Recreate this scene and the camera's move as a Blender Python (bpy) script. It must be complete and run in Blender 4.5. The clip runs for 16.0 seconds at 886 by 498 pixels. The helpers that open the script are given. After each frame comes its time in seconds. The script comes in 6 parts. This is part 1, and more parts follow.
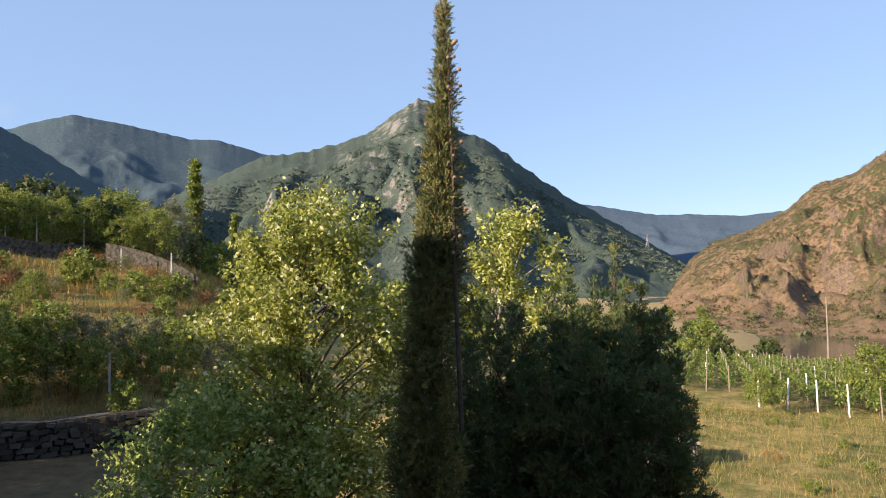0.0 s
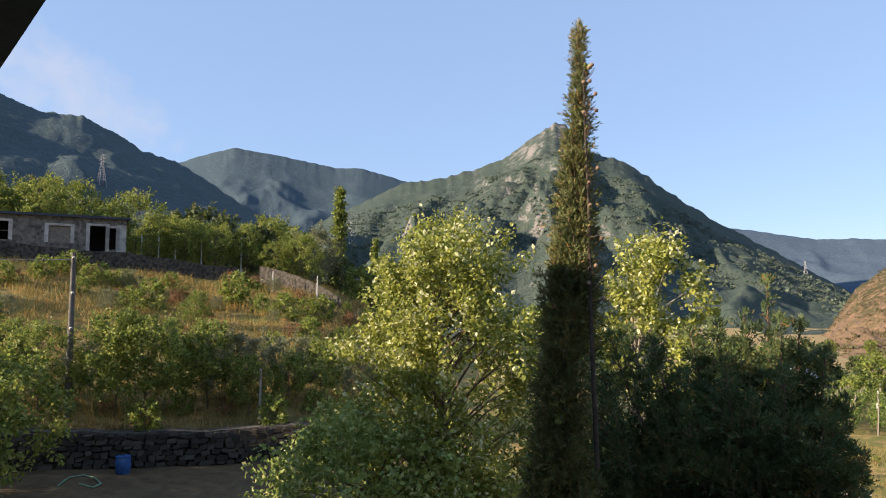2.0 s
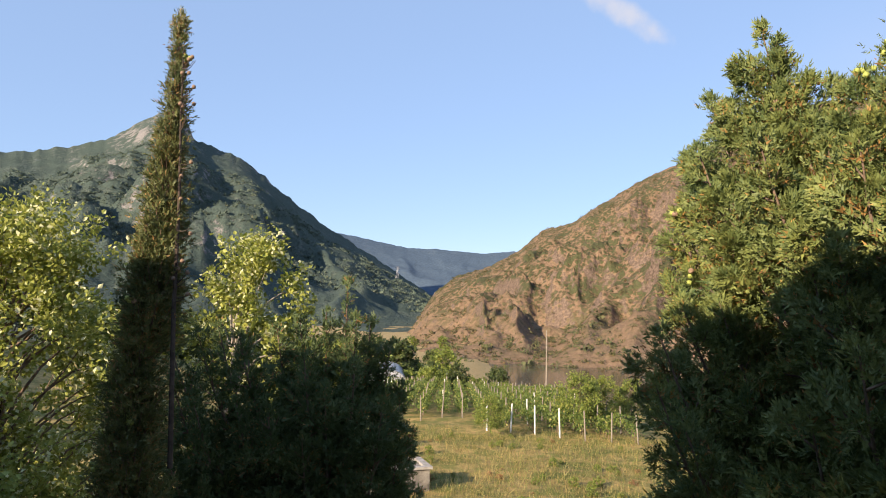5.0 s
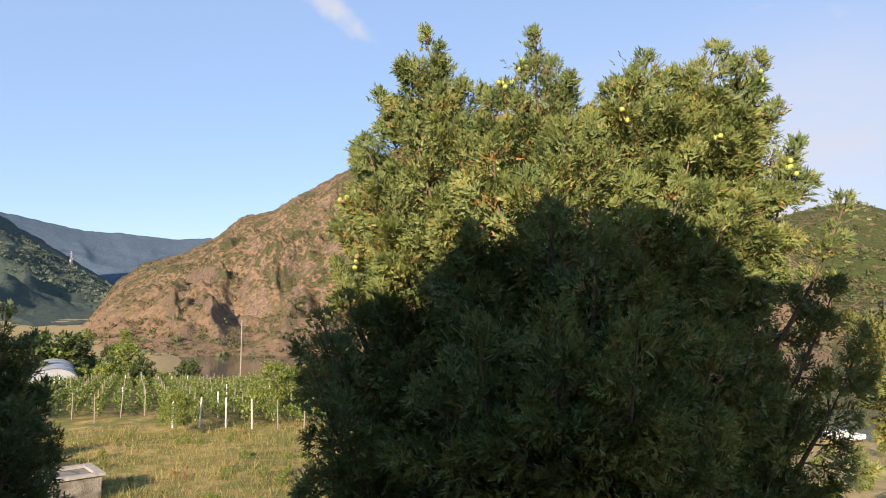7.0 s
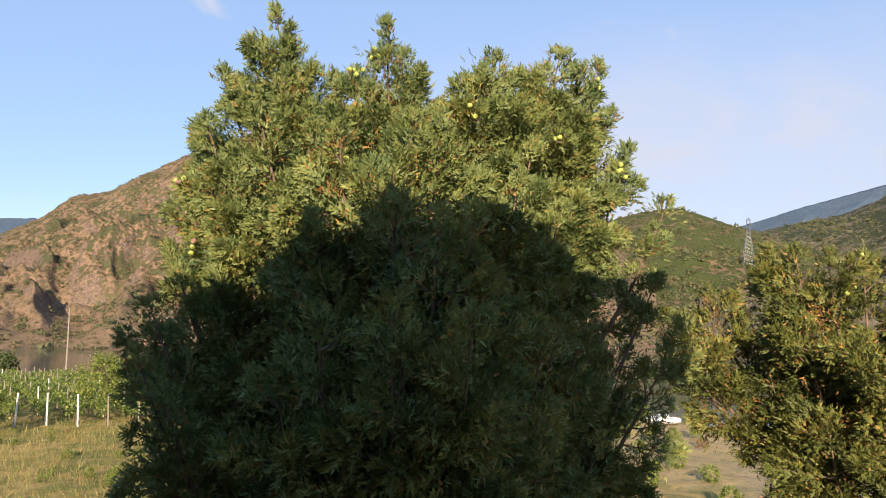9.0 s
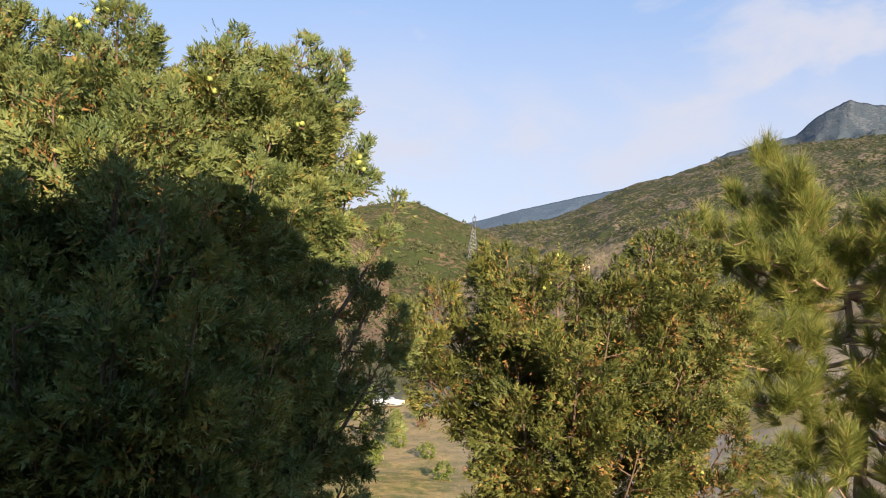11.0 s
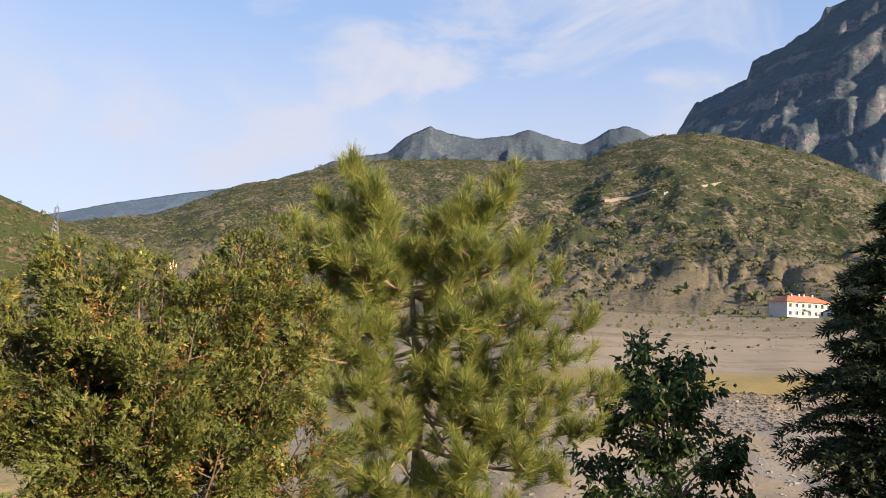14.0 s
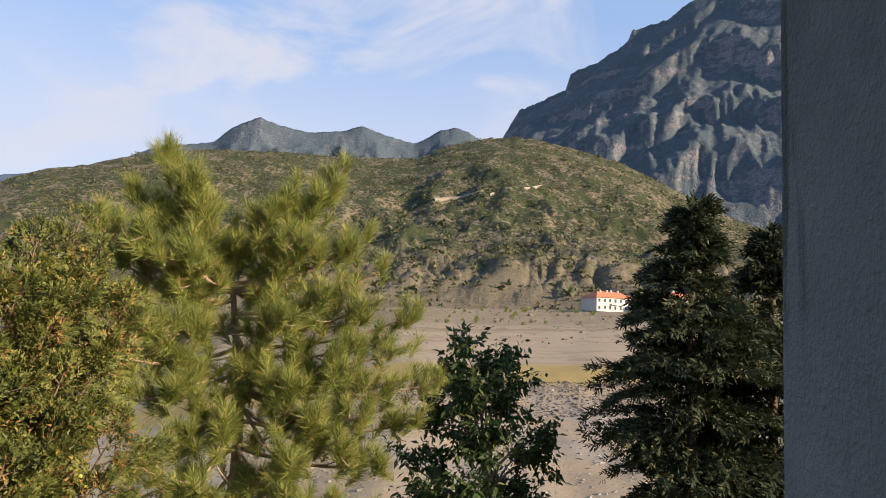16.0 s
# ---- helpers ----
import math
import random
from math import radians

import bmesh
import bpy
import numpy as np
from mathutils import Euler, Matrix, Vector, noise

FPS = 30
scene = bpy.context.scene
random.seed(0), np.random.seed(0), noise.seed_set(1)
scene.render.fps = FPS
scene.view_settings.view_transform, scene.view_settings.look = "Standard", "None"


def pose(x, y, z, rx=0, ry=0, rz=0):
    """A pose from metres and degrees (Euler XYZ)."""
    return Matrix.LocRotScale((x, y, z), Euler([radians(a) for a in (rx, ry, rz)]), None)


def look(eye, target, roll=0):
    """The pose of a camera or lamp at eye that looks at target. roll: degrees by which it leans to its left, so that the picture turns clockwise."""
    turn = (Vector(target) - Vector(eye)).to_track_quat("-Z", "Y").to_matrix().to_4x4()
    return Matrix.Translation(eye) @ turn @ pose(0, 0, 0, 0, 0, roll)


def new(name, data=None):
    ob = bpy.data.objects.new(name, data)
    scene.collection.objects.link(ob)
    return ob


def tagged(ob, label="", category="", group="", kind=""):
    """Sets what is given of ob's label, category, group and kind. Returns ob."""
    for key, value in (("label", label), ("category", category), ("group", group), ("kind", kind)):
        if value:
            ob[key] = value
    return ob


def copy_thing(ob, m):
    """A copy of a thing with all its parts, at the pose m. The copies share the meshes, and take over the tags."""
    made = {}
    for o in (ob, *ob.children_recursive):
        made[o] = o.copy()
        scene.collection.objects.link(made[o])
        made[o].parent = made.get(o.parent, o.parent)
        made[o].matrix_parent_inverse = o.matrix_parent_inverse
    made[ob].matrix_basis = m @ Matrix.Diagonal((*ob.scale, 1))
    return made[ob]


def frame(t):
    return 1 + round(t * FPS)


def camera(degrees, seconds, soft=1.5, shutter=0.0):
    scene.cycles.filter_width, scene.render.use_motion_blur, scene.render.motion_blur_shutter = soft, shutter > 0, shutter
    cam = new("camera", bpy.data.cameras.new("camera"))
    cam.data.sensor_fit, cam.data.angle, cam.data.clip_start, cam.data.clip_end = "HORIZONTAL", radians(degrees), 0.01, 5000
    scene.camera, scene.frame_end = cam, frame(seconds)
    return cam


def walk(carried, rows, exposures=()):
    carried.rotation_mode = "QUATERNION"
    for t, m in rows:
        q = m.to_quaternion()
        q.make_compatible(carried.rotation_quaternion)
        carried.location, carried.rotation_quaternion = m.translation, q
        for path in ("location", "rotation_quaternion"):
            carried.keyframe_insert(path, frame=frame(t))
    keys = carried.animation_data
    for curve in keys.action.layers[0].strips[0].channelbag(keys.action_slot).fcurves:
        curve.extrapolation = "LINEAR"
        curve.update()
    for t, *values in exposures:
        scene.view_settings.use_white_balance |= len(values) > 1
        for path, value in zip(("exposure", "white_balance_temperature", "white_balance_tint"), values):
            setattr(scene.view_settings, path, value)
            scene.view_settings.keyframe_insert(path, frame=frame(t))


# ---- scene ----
cam = camera(65.2, 16.0, 1.0)
PATH = [
    (0.0, 0.000, 0.000, 6.500, 92.50, 1.00, 0.05),
    (0.5, -0.011, 0.021, 6.523, 95.09, 1.14, 6.66),
    (1.0, 0.009, 0.044, 6.523, 94.24, -0.08, 12.70),
    (1.5, 0.013, 0.053, 6.530, 94.85, -0.26, 13.11),
    (2.0, 0.012, 0.061, 6.529, 94.63, -0.03, 11.19),
    (2.5, 0.016, 0.064, 6.525, 94.59, -0.37, 7.22),
    (3.0, 0.031, 0.054, 6.518, 95.04, 0.14, 2.45),
    (5.5, 0.162, -0.058, 6.523, 94.85, -1.14, -25.91),
    (6.0, 0.199, -0.067, 6.517, 94.92, -0.90, -31.61),
    (6.5, 0.246, -0.089, 6.499, 94.54, -0.73, -38.51),
    (7.0, 0.283, -0.110, 6.500, 94.16, -0.53, -44.72),
    (7.5, 0.301, -0.108, 6.501, 94.19, -1.01, -47.31),
    (8.0, 0.305, -0.110, 6.495, 94.31, -1.61, -49.37),
    (8.5, 0.325, -0.113, 6.498, 93.86, -1.36, -51.55),
    (9.0, 0.333, -0.127, 6.493, 93.69, -1.47, -56.81),
    (11.5, 0.285, -0.185, 6.496, 93.45, -3.70, -84.05),
    (12.0, 0.283, -0.210, 6.495, 93.60, -3.41, -90.15),
    (12.5, 0.281, -0.225, 6.499, 94.20, -2.90, -95.58),
    (13.0, 0.279, -0.241, 6.499, 94.44, -2.91, -99.83),
    (13.5, 0.266, -0.261, 6.499, 94.65, -2.62, -105.18),
    (14.0, 0.262, -0.271, 6.497, 95.32, -2.88, -110.21),
    (14.5, 0.249, -0.273, 6.502, 95.91, -2.84, -113.37),
    (15.0, 0.244, -0.293, 6.500, 96.07, -3.27, -114.95),
    (15.5, 0.242, -0.292, 6.497, 96.15, -2.56, -117.79),
    (16.0, 0.229, -0.312, 6.494, 95.66, -2.31, -124.07),
]
walk(cam, [(t, pose(*p)) for t, *p in PATH], ((0.0, 1.12, 6620, 15), (16.0, 1.12, 6620, 15)))

# ---- light ----
SUN_AZ, SUN_EL = 60.0, 20.0      # heading of the light, height of the sun
ddir = Vector((math.sin(radians(SUN_AZ)) * math.cos(radians(SUN_EL)), math.cos(radians(SUN_AZ)) * math.cos(radians(SUN_EL)), -math.sin(radians(SUN_EL))))
sun_data = bpy.data.lights.new("sun", "SUN")
sun_data.energy, sun_data.angle, sun_data.color = 5.0, radians(0.55), (1.0, 0.83, 0.6)
new("sun", sun_data).matrix_world = look(-300 * ddir, (0, 0, 0))


def nodes_of(block):
    block.use_nodes = True
    nt = block.node_tree
    nt.nodes.clear()
    return nt


def node(nt, kind, links=None):
    """A node; links: socket -> value or output socket."""
    n = nt.nodes.new(kind)
    for k, v in (links or {}).items():
        if isinstance(v, bpy.types.NodeSocket):
            nt.links.new(v, n.inputs[k])
        else:
            n.inputs[k].default_value = v
    return n


def span(nt, value, a, b, c=0.0, d=1.0, smooth=False):
    """value, mapped from a..b to c..d."""
    n = node(nt, "ShaderNodeMapRange", {"Value": value, "From Min": a, "From Max": b, "To Min": c, "To Max": d})
    n.interpolation_type = "SMOOTHSTEP" if smooth else "LINEAR"
    return n.outputs[0]


def ramp(nt, fac, *stops):
    n = node(nt, "ShaderNodeValToRGB", {"Fac": fac})
    e = n.color_ramp.elements
    while len(e) < len(stops):
        e.new(0.5)
    for i, (p, c) in enumerate(stops):
        e[i].position = p
        e[i].color = (*c, 1) if isinstance(c, tuple) else (c, c, c, 1)
    return n.outputs["Color"]


def mix(nt, fac, a, b, blend="MIX"):
    n = node(nt, "ShaderNodeMix")
    n.data_type, n.blend_type = "RGBA", blend
    for k, v in ((0, fac), (6, a), (7, b)):
        if isinstance(v, bpy.types.NodeSocket):
            nt.links.new(v, n.inputs[k])
        else:
            n.inputs[k].default_value = (*v, 1) if isinstance(v, tuple) else v
    return n.outputs[2]


def maths(nt, op, a, b=0.0, clamp=False):
    n = node(nt, "ShaderNodeMath")
    n.operation, n.use_clamp = op, clamp
    for k, v in ((0, a), (1, b)):
        if isinstance(v, bpy.types.NodeSocket):
            nt.links.new(v, n.inputs[k])
        else:
            n.inputs[k].default_value = v
    return n.outputs[0]


world = bpy.data.worlds.new("sky")
scene.world = world
nt = nodes_of(world)
sky = node(nt, "ShaderNodeTexSky")
sky.sky_type, sky.sun_disc, sky.sun_elevation, sky.sun_rotation = "NISHITA", False, radians(SUN_EL + 4), radians(SUN_AZ + 180)
sky.altitude, sky.air_density, sky.dust_density, sky.ozone_density = 300.0, 1.0, 0.1, 2.5
coord = node(nt, "ShaderNodeTexCoord").outputs["Generated"]
# thin high cloud, stretched along the wind, over a veil in the east
turned = node(nt, "ShaderNodeMapping", {"Vector": coord, "Rotation": (0, 0, radians(35)), "Scale": (1.0, 2.2, 4.0)}).outputs[0]
streak = node(nt, "ShaderNodeTexNoise", {"Vector": turned, "Scale": 2.1, "Detail": 8.0, "Roughness": 0.56, "Distortion": 0.55}).outputs["Fac"]


def toward(az, el):
    el -= 4.0 * math.cos(radians(az))
    return (math.sin(radians(az)) * math.cos(radians(el)), math.cos(radians(az)) * math.cos(radians(el)), math.sin(radians(el)))


def dot(direction):
    n = node(nt, "ShaderNodeVectorMath", {0: coord, 1: tuple(direction)})
    n.operation = "DOT_PRODUCT"
    return n.outputs["Value"]


side = dot(toward(112, 0))
east = span(nt, side, 0.45, 1.0, -0.26, 0.14)
cover = span(nt, maths(nt, "ADD", streak, east), 0.46, 0.74, smooth=True)
rise = node(nt, "ShaderNodeSeparateXYZ", {"Vector": coord}).outputs["Z"]
low = span(nt, rise, 0.42, 0.20, 0.0, 1.0, smooth=True)
veil = span(nt, side, 0.30, 0.80, smooth=True)
cover = maths(nt, "MAXIMUM", cover, maths(nt, "MULTIPLY", maths(nt, "MULTIPLY", low, veil), span(nt, streak, 0.36, 0.60, 0.66, 1.0, smooth=True)))
# small torn streaks of cloud: middle, far end, tightness along and across, density
torn = node(nt, "ShaderNodeTexNoise", {"Vector": coord, "Scale": 38.0, "Detail": 4.0}).outputs["Fac"]
for at, end, tight, thin, share in (((35.0, 26.3), (39.5, 23.2), 15.0, 60.0, 1.0), ((-41.0, 19.0), (-33.0, 15.5), 7.0, 20.0, 0.55)):
    mid = Vector(toward(*at))
    fwd = Vector(toward(*end)) - mid
    fwd = (fwd - fwd.dot(mid) * mid).normalized()
    lat = mid.cross(fwd)
    run, off = maths(nt, "MULTIPLY", dot(fwd), tight), maths(nt, "MULTIPLY", dot(lat), thin)
    gate = maths(nt, "GREATER_THAN", dot(mid), 0.85)
    puff = maths(nt, "ADD", maths(nt, "MULTIPLY", run, run), maths(nt, "MULTIPLY", off, off))
    puff = maths(nt, "MULTIPLY", span(nt, maths(nt, "ADD", puff, maths(nt, "MULTIPLY", torn, 2.2)), 2.6, 0.6, smooth=True), maths(nt, "MULTIPLY", gate, share))
    cover = maths(nt, "MAXIMUM", cover, puff)
cover = maths(nt, "MULTIPLY", cover, 0.95)
haze = mix(nt, 0.66, sky.outputs[0], (1.85, 2.74, 4.25))
cloudy = mix(nt, maths(nt, "ADD", maths(nt, "MULTIPLY", cover, 0.92), 0.0), haze, (3.3, 3.48, 3.9))
back = node(nt, "ShaderNodeBackground", {"Color": cloudy, "Strength": 0.10})
node(nt, "ShaderNodeOutputWorld", {"Surface": back.outputs[0]})

# ---- materials ----


def place(nt, scale):
    return node(nt, "ShaderNodeMapping", {"Vector": node(nt, "ShaderNodeTexCoord").outputs["Object"], "Scale": (scale,) * 3}).outputs[0]


def noise_fac(nt, scale, detail=4.0, rough=0.55, vec=None):
    return node(nt, "ShaderNodeTexNoise", {"Vector": vec or place(nt, 1.0), "Scale": scale, "Detail": detail, "Roughness": rough}).outputs["Fac"]


def finish(nt, colour, rough=0.8, metal=0.0, bump=None, depth=0.01, strength=0.5, spec=0.3, extra=None):
    links = {"Base Color": colour, "Roughness": rough, "Metallic": metal, "Specular IOR Level": spec}
    if not isinstance(colour, bpy.types.NodeSocket):
        links["Base Color"] = (*colour, 1)
    links.update(extra or {})
    p = node(nt, "ShaderNodeBsdfPrincipled", links)
    if bump is not None:
        b = node(nt, "ShaderNodeBump", {"Height": bump, "Distance": depth, "Strength": strength})
        nt.links.new(b.outputs[0], p.inputs["Normal"])
    node(nt, "ShaderNodeOutputMaterial", {"Surface": p.outputs[0]})
    return p


def plain(name, a, b, scale, rough=0.8, metal=0.0, depth=0.005, detail=5.0, spec=0.3):
    """A surface of two shades with grain and stains."""
    m = bpy.data.materials.new(name)
    nt = nodes_of(m)
    f = noise_fac(nt, scale, detail)
    g = noise_fac(nt, scale * 7.3, 3.0)
    c = ramp(nt, f, (0.35, a), (0.65, b))
    c = mix(nt, maths(nt, "MULTIPLY", g, 0.35), c, tuple(0.55 * v for v in a))
    finish(nt, c, rough, metal, g, depth, 0.6, spec)
    return m


def foliage(name, a, b, dry, dry_glint_share=0.08, glow=0.35, rough=0.5, per=0.6, clump=2.1):
    """Leaves: every leaf has its own shade; some light passes through them."""
    m = bpy.data.materials.new(name)
    nt = nodes_of(m)
    r = node(nt, "ShaderNodeNewGeometry").outputs["Random Per Island"]
    patch = noise_fac(nt, clump, 2.0)
    c = ramp(nt, maths(nt, "ADD", maths(nt, "MULTIPLY", r, per), maths(nt, "MULTIPLY", patch, 1.05 - per)), (0.25, a), (0.75, b))
    c = mix(nt, maths(nt, "GREATER_THAN", maths(nt, "ADD", r, maths(nt, "MULTIPLY", maths(nt, "SUBTRACT", patch, 0.5), 0.5)), 1.0 - dry_glint_share), c, dry)
    p = node(nt, "ShaderNodeBsdfPrincipled", {"Base Color": c, "Roughness": rough, "Specular IOR Level": 0.35})
    t = node(nt, "ShaderNodeBsdfTranslucent", {"Color": c})
    x = node(nt, "ShaderNodeMixShader", {0: glow, 1: p.outputs[0], 2: t.outputs[0]})
    node(nt, "ShaderNodeOutputMaterial", {"Surface": x.outputs[0]})
    return m


def slope_mat(name, veg, soil, rock, size, veg_share=0.5, rock_from=0.62, high=None, worn=None, strata=0.0, relief=0.8):
    """A hillside: scrub over soil, bare rock where it is steep. size: metres of the larger patches."""
    m = bpy.data.materials.new(name)
    nt = nodes_of(m)
    big = noise_fac(nt, 1.0 / size, 6.0, 0.62)
    scrub = node(nt, "ShaderNodeTexVoronoi", {"Vector": place(nt, 1.0), "Scale": 7.0 / size, "Randomness": 1.0}).outputs["Distance"]
    fine = noise_fac(nt, 16.0 / size, 5.0, 0.65)
    share = maths(nt, "ADD", maths(nt, "MULTIPLY", scrub, -0.5), maths(nt, "ADD", big, maths(nt, "MULTIPLY", fine, 0.5)))
    green = span(nt, share, 0.72 - 0.5 * veg_share, 0.84 - 0.5 * veg_share, smooth=True)
    tall = node(nt, "ShaderNodeSeparateXYZ", {"Vector": node(nt, "ShaderNodeTexCoord").outputs["Object"]}).outputs["Z"]
    if worn:
        green = maths(nt, "SUBTRACT", green, maths(nt, "MULTIPLY", span(nt, maths(nt, "ADD", tall, maths(nt, "MULTIPLY", maths(nt, "SUBTRACT", big, 0.5), (worn[0] - worn[1]) * 2.5)), worn[0], worn[1]), 0.7), True)
    ground = ramp(nt, fine, (0.36, tuple(0.6 * v for v in soil)), (0.64, soil))
    leaf = ramp(nt, fine, (0.3, tuple(0.55 * v for v in veg)), (0.68, veg))
    c = mix(nt, green, ground, leaf)
    up = node(nt, "ShaderNodeSeparateXYZ", {"Vector": node(nt, "ShaderNodeNewGeometry").outputs["Normal"]}).outputs["Z"]
    steep = maths(nt, "ADD", up, maths(nt, "MULTIPLY", maths(nt, "SUBTRACT", big, 0.5), 0.9))
    if high:
        steep = maths(nt, "SUBTRACT", steep, span(nt, tall, high[0], high[1], 0.0, 0.6))
    steep = maths(nt, "ADD", steep, maths(nt, "MULTIPLY", maths(nt, "SUBTRACT", fine, 0.5), 0.55))
    knots = noise_fac(nt, 4.5 / size, 3.0, 0.6)
    steep = maths(nt, "ADD", steep, maths(nt, "MULTIPLY", maths(nt, "SUBTRACT", knots, 0.5), 0.9))
    if strata:
        lean = node(nt, "ShaderNodeMapping", {"Vector": node(nt, "ShaderNodeTexCoord").outputs["Object"], "Rotation": (0.10, 0.16, 0), "Scale": (0.16, 0.16, 1.0)}).outputs[0]
        beds = noise_fac(nt, 2.6 / size, 4.0, 0.6, lean)
        steep = maths(nt, "ADD", steep, maths(nt, "MULTIPLY", maths(nt, "SUBTRACT", beds, 0.5), strata))
    bare = span(nt, steep, rock_from, rock_from - 0.12)
    stone = ramp(nt, fine, (0.36, tuple(0.45 * v for v in rock)), (0.62, rock))
    c = mix(nt, bare, c, stone)
    finish(nt, c, 0.95, 0.0, maths(nt, "ADD", fine, maths(nt, "MULTIPLY", green, 0.6)), 0.05 * size, relief, 0.1)
    return m


# Far, left, range and peak colours carry painted distance haze.
M_FAR = slope_mat("hazy_far_forest", (0.085, 0.125, 0.175), (0.105, 0.145, 0.19), (0.15, 0.18, 0.22), 160, 0.9, -0.4, relief=0.15)
M_LEFT = slope_mat("hazy_left_forest", (0.082, 0.118, 0.126), (0.108, 0.142, 0.145), (0.15, 0.16, 0.165), 70, 0.85, -0.15, relief=0.5)
M_RANGE = slope_mat("haze_blue_forest", (0.080, 0.120, 0.145), (0.10, 0.14, 0.165), (0.20, 0.22, 0.235), 110, 0.85, -0.02, relief=0.4)
M_PEAK = slope_mat("hazy_forested_rock", (0.074, 0.102, 0.086), (0.105, 0.132, 0.112), (0.29, 0.275, 0.265), 60, 0.82, 0.50, (280, 800))
M_RED = slope_mat("red_slope", (0.092, 0.096, 0.046), (0.26, 0.175, 0.11), (0.205, 0.15, 0.115), 20, 0.60, 0.62, None, (14, -5), 0.5)
M_GREEN = slope_mat("scrub_slope", (0.07, 0.088, 0.03), (0.20, 0.145, 0.085), (0.30, 0.22, 0.16), 45, 0.72, 0.40)
M_SCRUBM = slope_mat("eroded_scrub_slope", (0.055, 0.068, 0.032), (0.20, 0.165, 0.115), (0.36, 0.305, 0.245), 34, 0.70, 0.48, None, (90, 42))
# Haze is painted into these two as well: paler and bluer.
M_ROCKY = slope_mat("hazy_far_rock", (0.085, 0.115, 0.14), (0.13, 0.15, 0.172), (0.22, 0.225, 0.24), 90, 0.72, 0.42)
M_CLIFF = slope_mat("hazy_cliff_rock", (0.100, 0.128, 0.142), (0.148, 0.162, 0.185), (0.235, 0.225, 0.235), 75, 0.78, 0.55, None, None, 0.9)

M_BARK = plain("bark", (0.13, 0.09, 0.065), (0.22, 0.155, 0.11), 14, 0.9, depth=0.01)
M_PINE_BARK = plain("pine_bark", (0.26, 0.16, 0.11), (0.44, 0.31, 0.23), 10, 0.9, depth=0.01)
M_SPLINTER = plain("fresh_wood", (0.62, 0.47, 0.30), (0.75, 0.62, 0.44), 30, 0.8)
# Dead wood, its brown deepened to stand in for shade on the cypress stem.
M_DEADWOOD = plain("shade_dark_dead_wood", (0.05, 0.038, 0.03), (0.10, 0.075, 0.058), 22, 0.9)
M_PALE_BARK = plain("pale_bark", (0.25, 0.22, 0.18), (0.38, 0.34, 0.28), 9, 0.85)
M_WALL = bpy.data.materials.new("roughcast")
nt = nodes_of(M_WALL)
drip = noise_fac(nt, 3.0, 5.0, 0.65, node(nt, "ShaderNodeMapping", {"Vector": node(nt, "ShaderNodeTexCoord").outputs["Object"], "Scale": (9.0, 9.0, 1.1)}).outputs[0])
blot = noise_fac(nt, 7.0, 4.0, 0.6)
grit = noise_fac(nt, 160.0, 3.0, 0.7)
c = ramp(nt, blot, (0.3, (0.175, 0.185, 0.20)), (0.7, (0.25, 0.26, 0.275)))
c = mix(nt, ramp(nt, drip, (0.56, 0.0), (0.68, 0.8)), c, (0.075, 0.078, 0.085))
finish(nt, c, 0.95, 0.0, maths(nt, "ADD", grit, maths(nt, "MULTIPLY", blot, 0.8)), 0.006, 0.9, 0.2)
M_EAVE = plain("dark_boards", (0.05, 0.062, 0.085), (0.075, 0.09, 0.12), 6, 0.8)

# ---- mesh helpers ----


def mesh_of(name, V, F, mat, smooth=False):
    """A mesh from arrays of vertices and of faces with the same number of corners."""
    V, F = np.asarray(V, np.float32), np.asarray(F, np.int32)
    me = bpy.data.meshes.new(name)
    k = F.shape[1]
    me.vertices.add(len(V))
    me.vertices.foreach_set("co", V.ravel())
    me.loops.add(F.size)
    me.loops.foreach_set("vertex_index", F.ravel())
    me.polygons.add(len(F))
    me.polygons.foreach_set("loop_start", np.arange(0, F.size, k, dtype=np.int32))
    me.polygons.foreach_set("loop_total", np.full(len(F), k, np.int32))
    me.polygons.foreach_set("use_smooth", np.full(len(F), smooth))
    me.update(calc_edges=True)
    me.validate()
    me.materials.append(mat)
    return me


def part(name, me, parent=None, label=""):
    ob = new(name, me)
    if parent is not None:
        ob.parent = parent
    return tagged(ob, label)


def joined(pieces):
    V, F, n = [], [], 0
    for v, f in pieces:
        V.append(v)
        F.append(np.asarray(f) + n)
        n += len(v)
    return np.concatenate(V), np.concatenate(F)


def tube(points, radii, sides=6):
    """A tapered tube along points."""
    P = np.asarray(points, float)
    rr = np.asarray(radii, float)
    T = np.gradient(P, axis=0)
    T /= np.linalg.norm(T, axis=1)[:, None] + 1e-9
    ref = np.where(np.abs(T[:, 2:3]) > 0.9, np.array([[1.0, 0, 0]]), np.array([[0, 0, 1.0]]))
    A = np.cross(T, ref)
    A /= np.linalg.norm(A, axis=1)[:, None] + 1e-9
    B = np.cross(T, A)
    ang = np.linspace(0, 2 * math.pi, sides, endpoint=False)
    V = P[:, None] + rr[:, None, None] * (A[:, None] * np.cos(ang)[None, :, None] + B[:, None] * np.sin(ang)[None, :, None])
    i = np.arange(len(P) - 1)[:, None] * sides
    j = np.arange(sides)[None]
    F = np.stack([i + j, i + (j + 1) % sides, i + sides + (j + 1) % sides, i + sides + j], -1).reshape(-1, 4)
    return V.reshape(-1, 3), F


def box(x0, y0, z0, x1, y1, z1):
    V = np.array([(x, y, z) for z in (z0, z1) for y in (y0, y1) for x in (x0, x1)], float)
    F = np.array([(0, 2, 3, 1), (4, 5, 7, 6), (0, 1, 5, 4), (2, 6, 7, 3), (0, 4, 6, 2), (1, 3, 7, 5)])
    return V, F


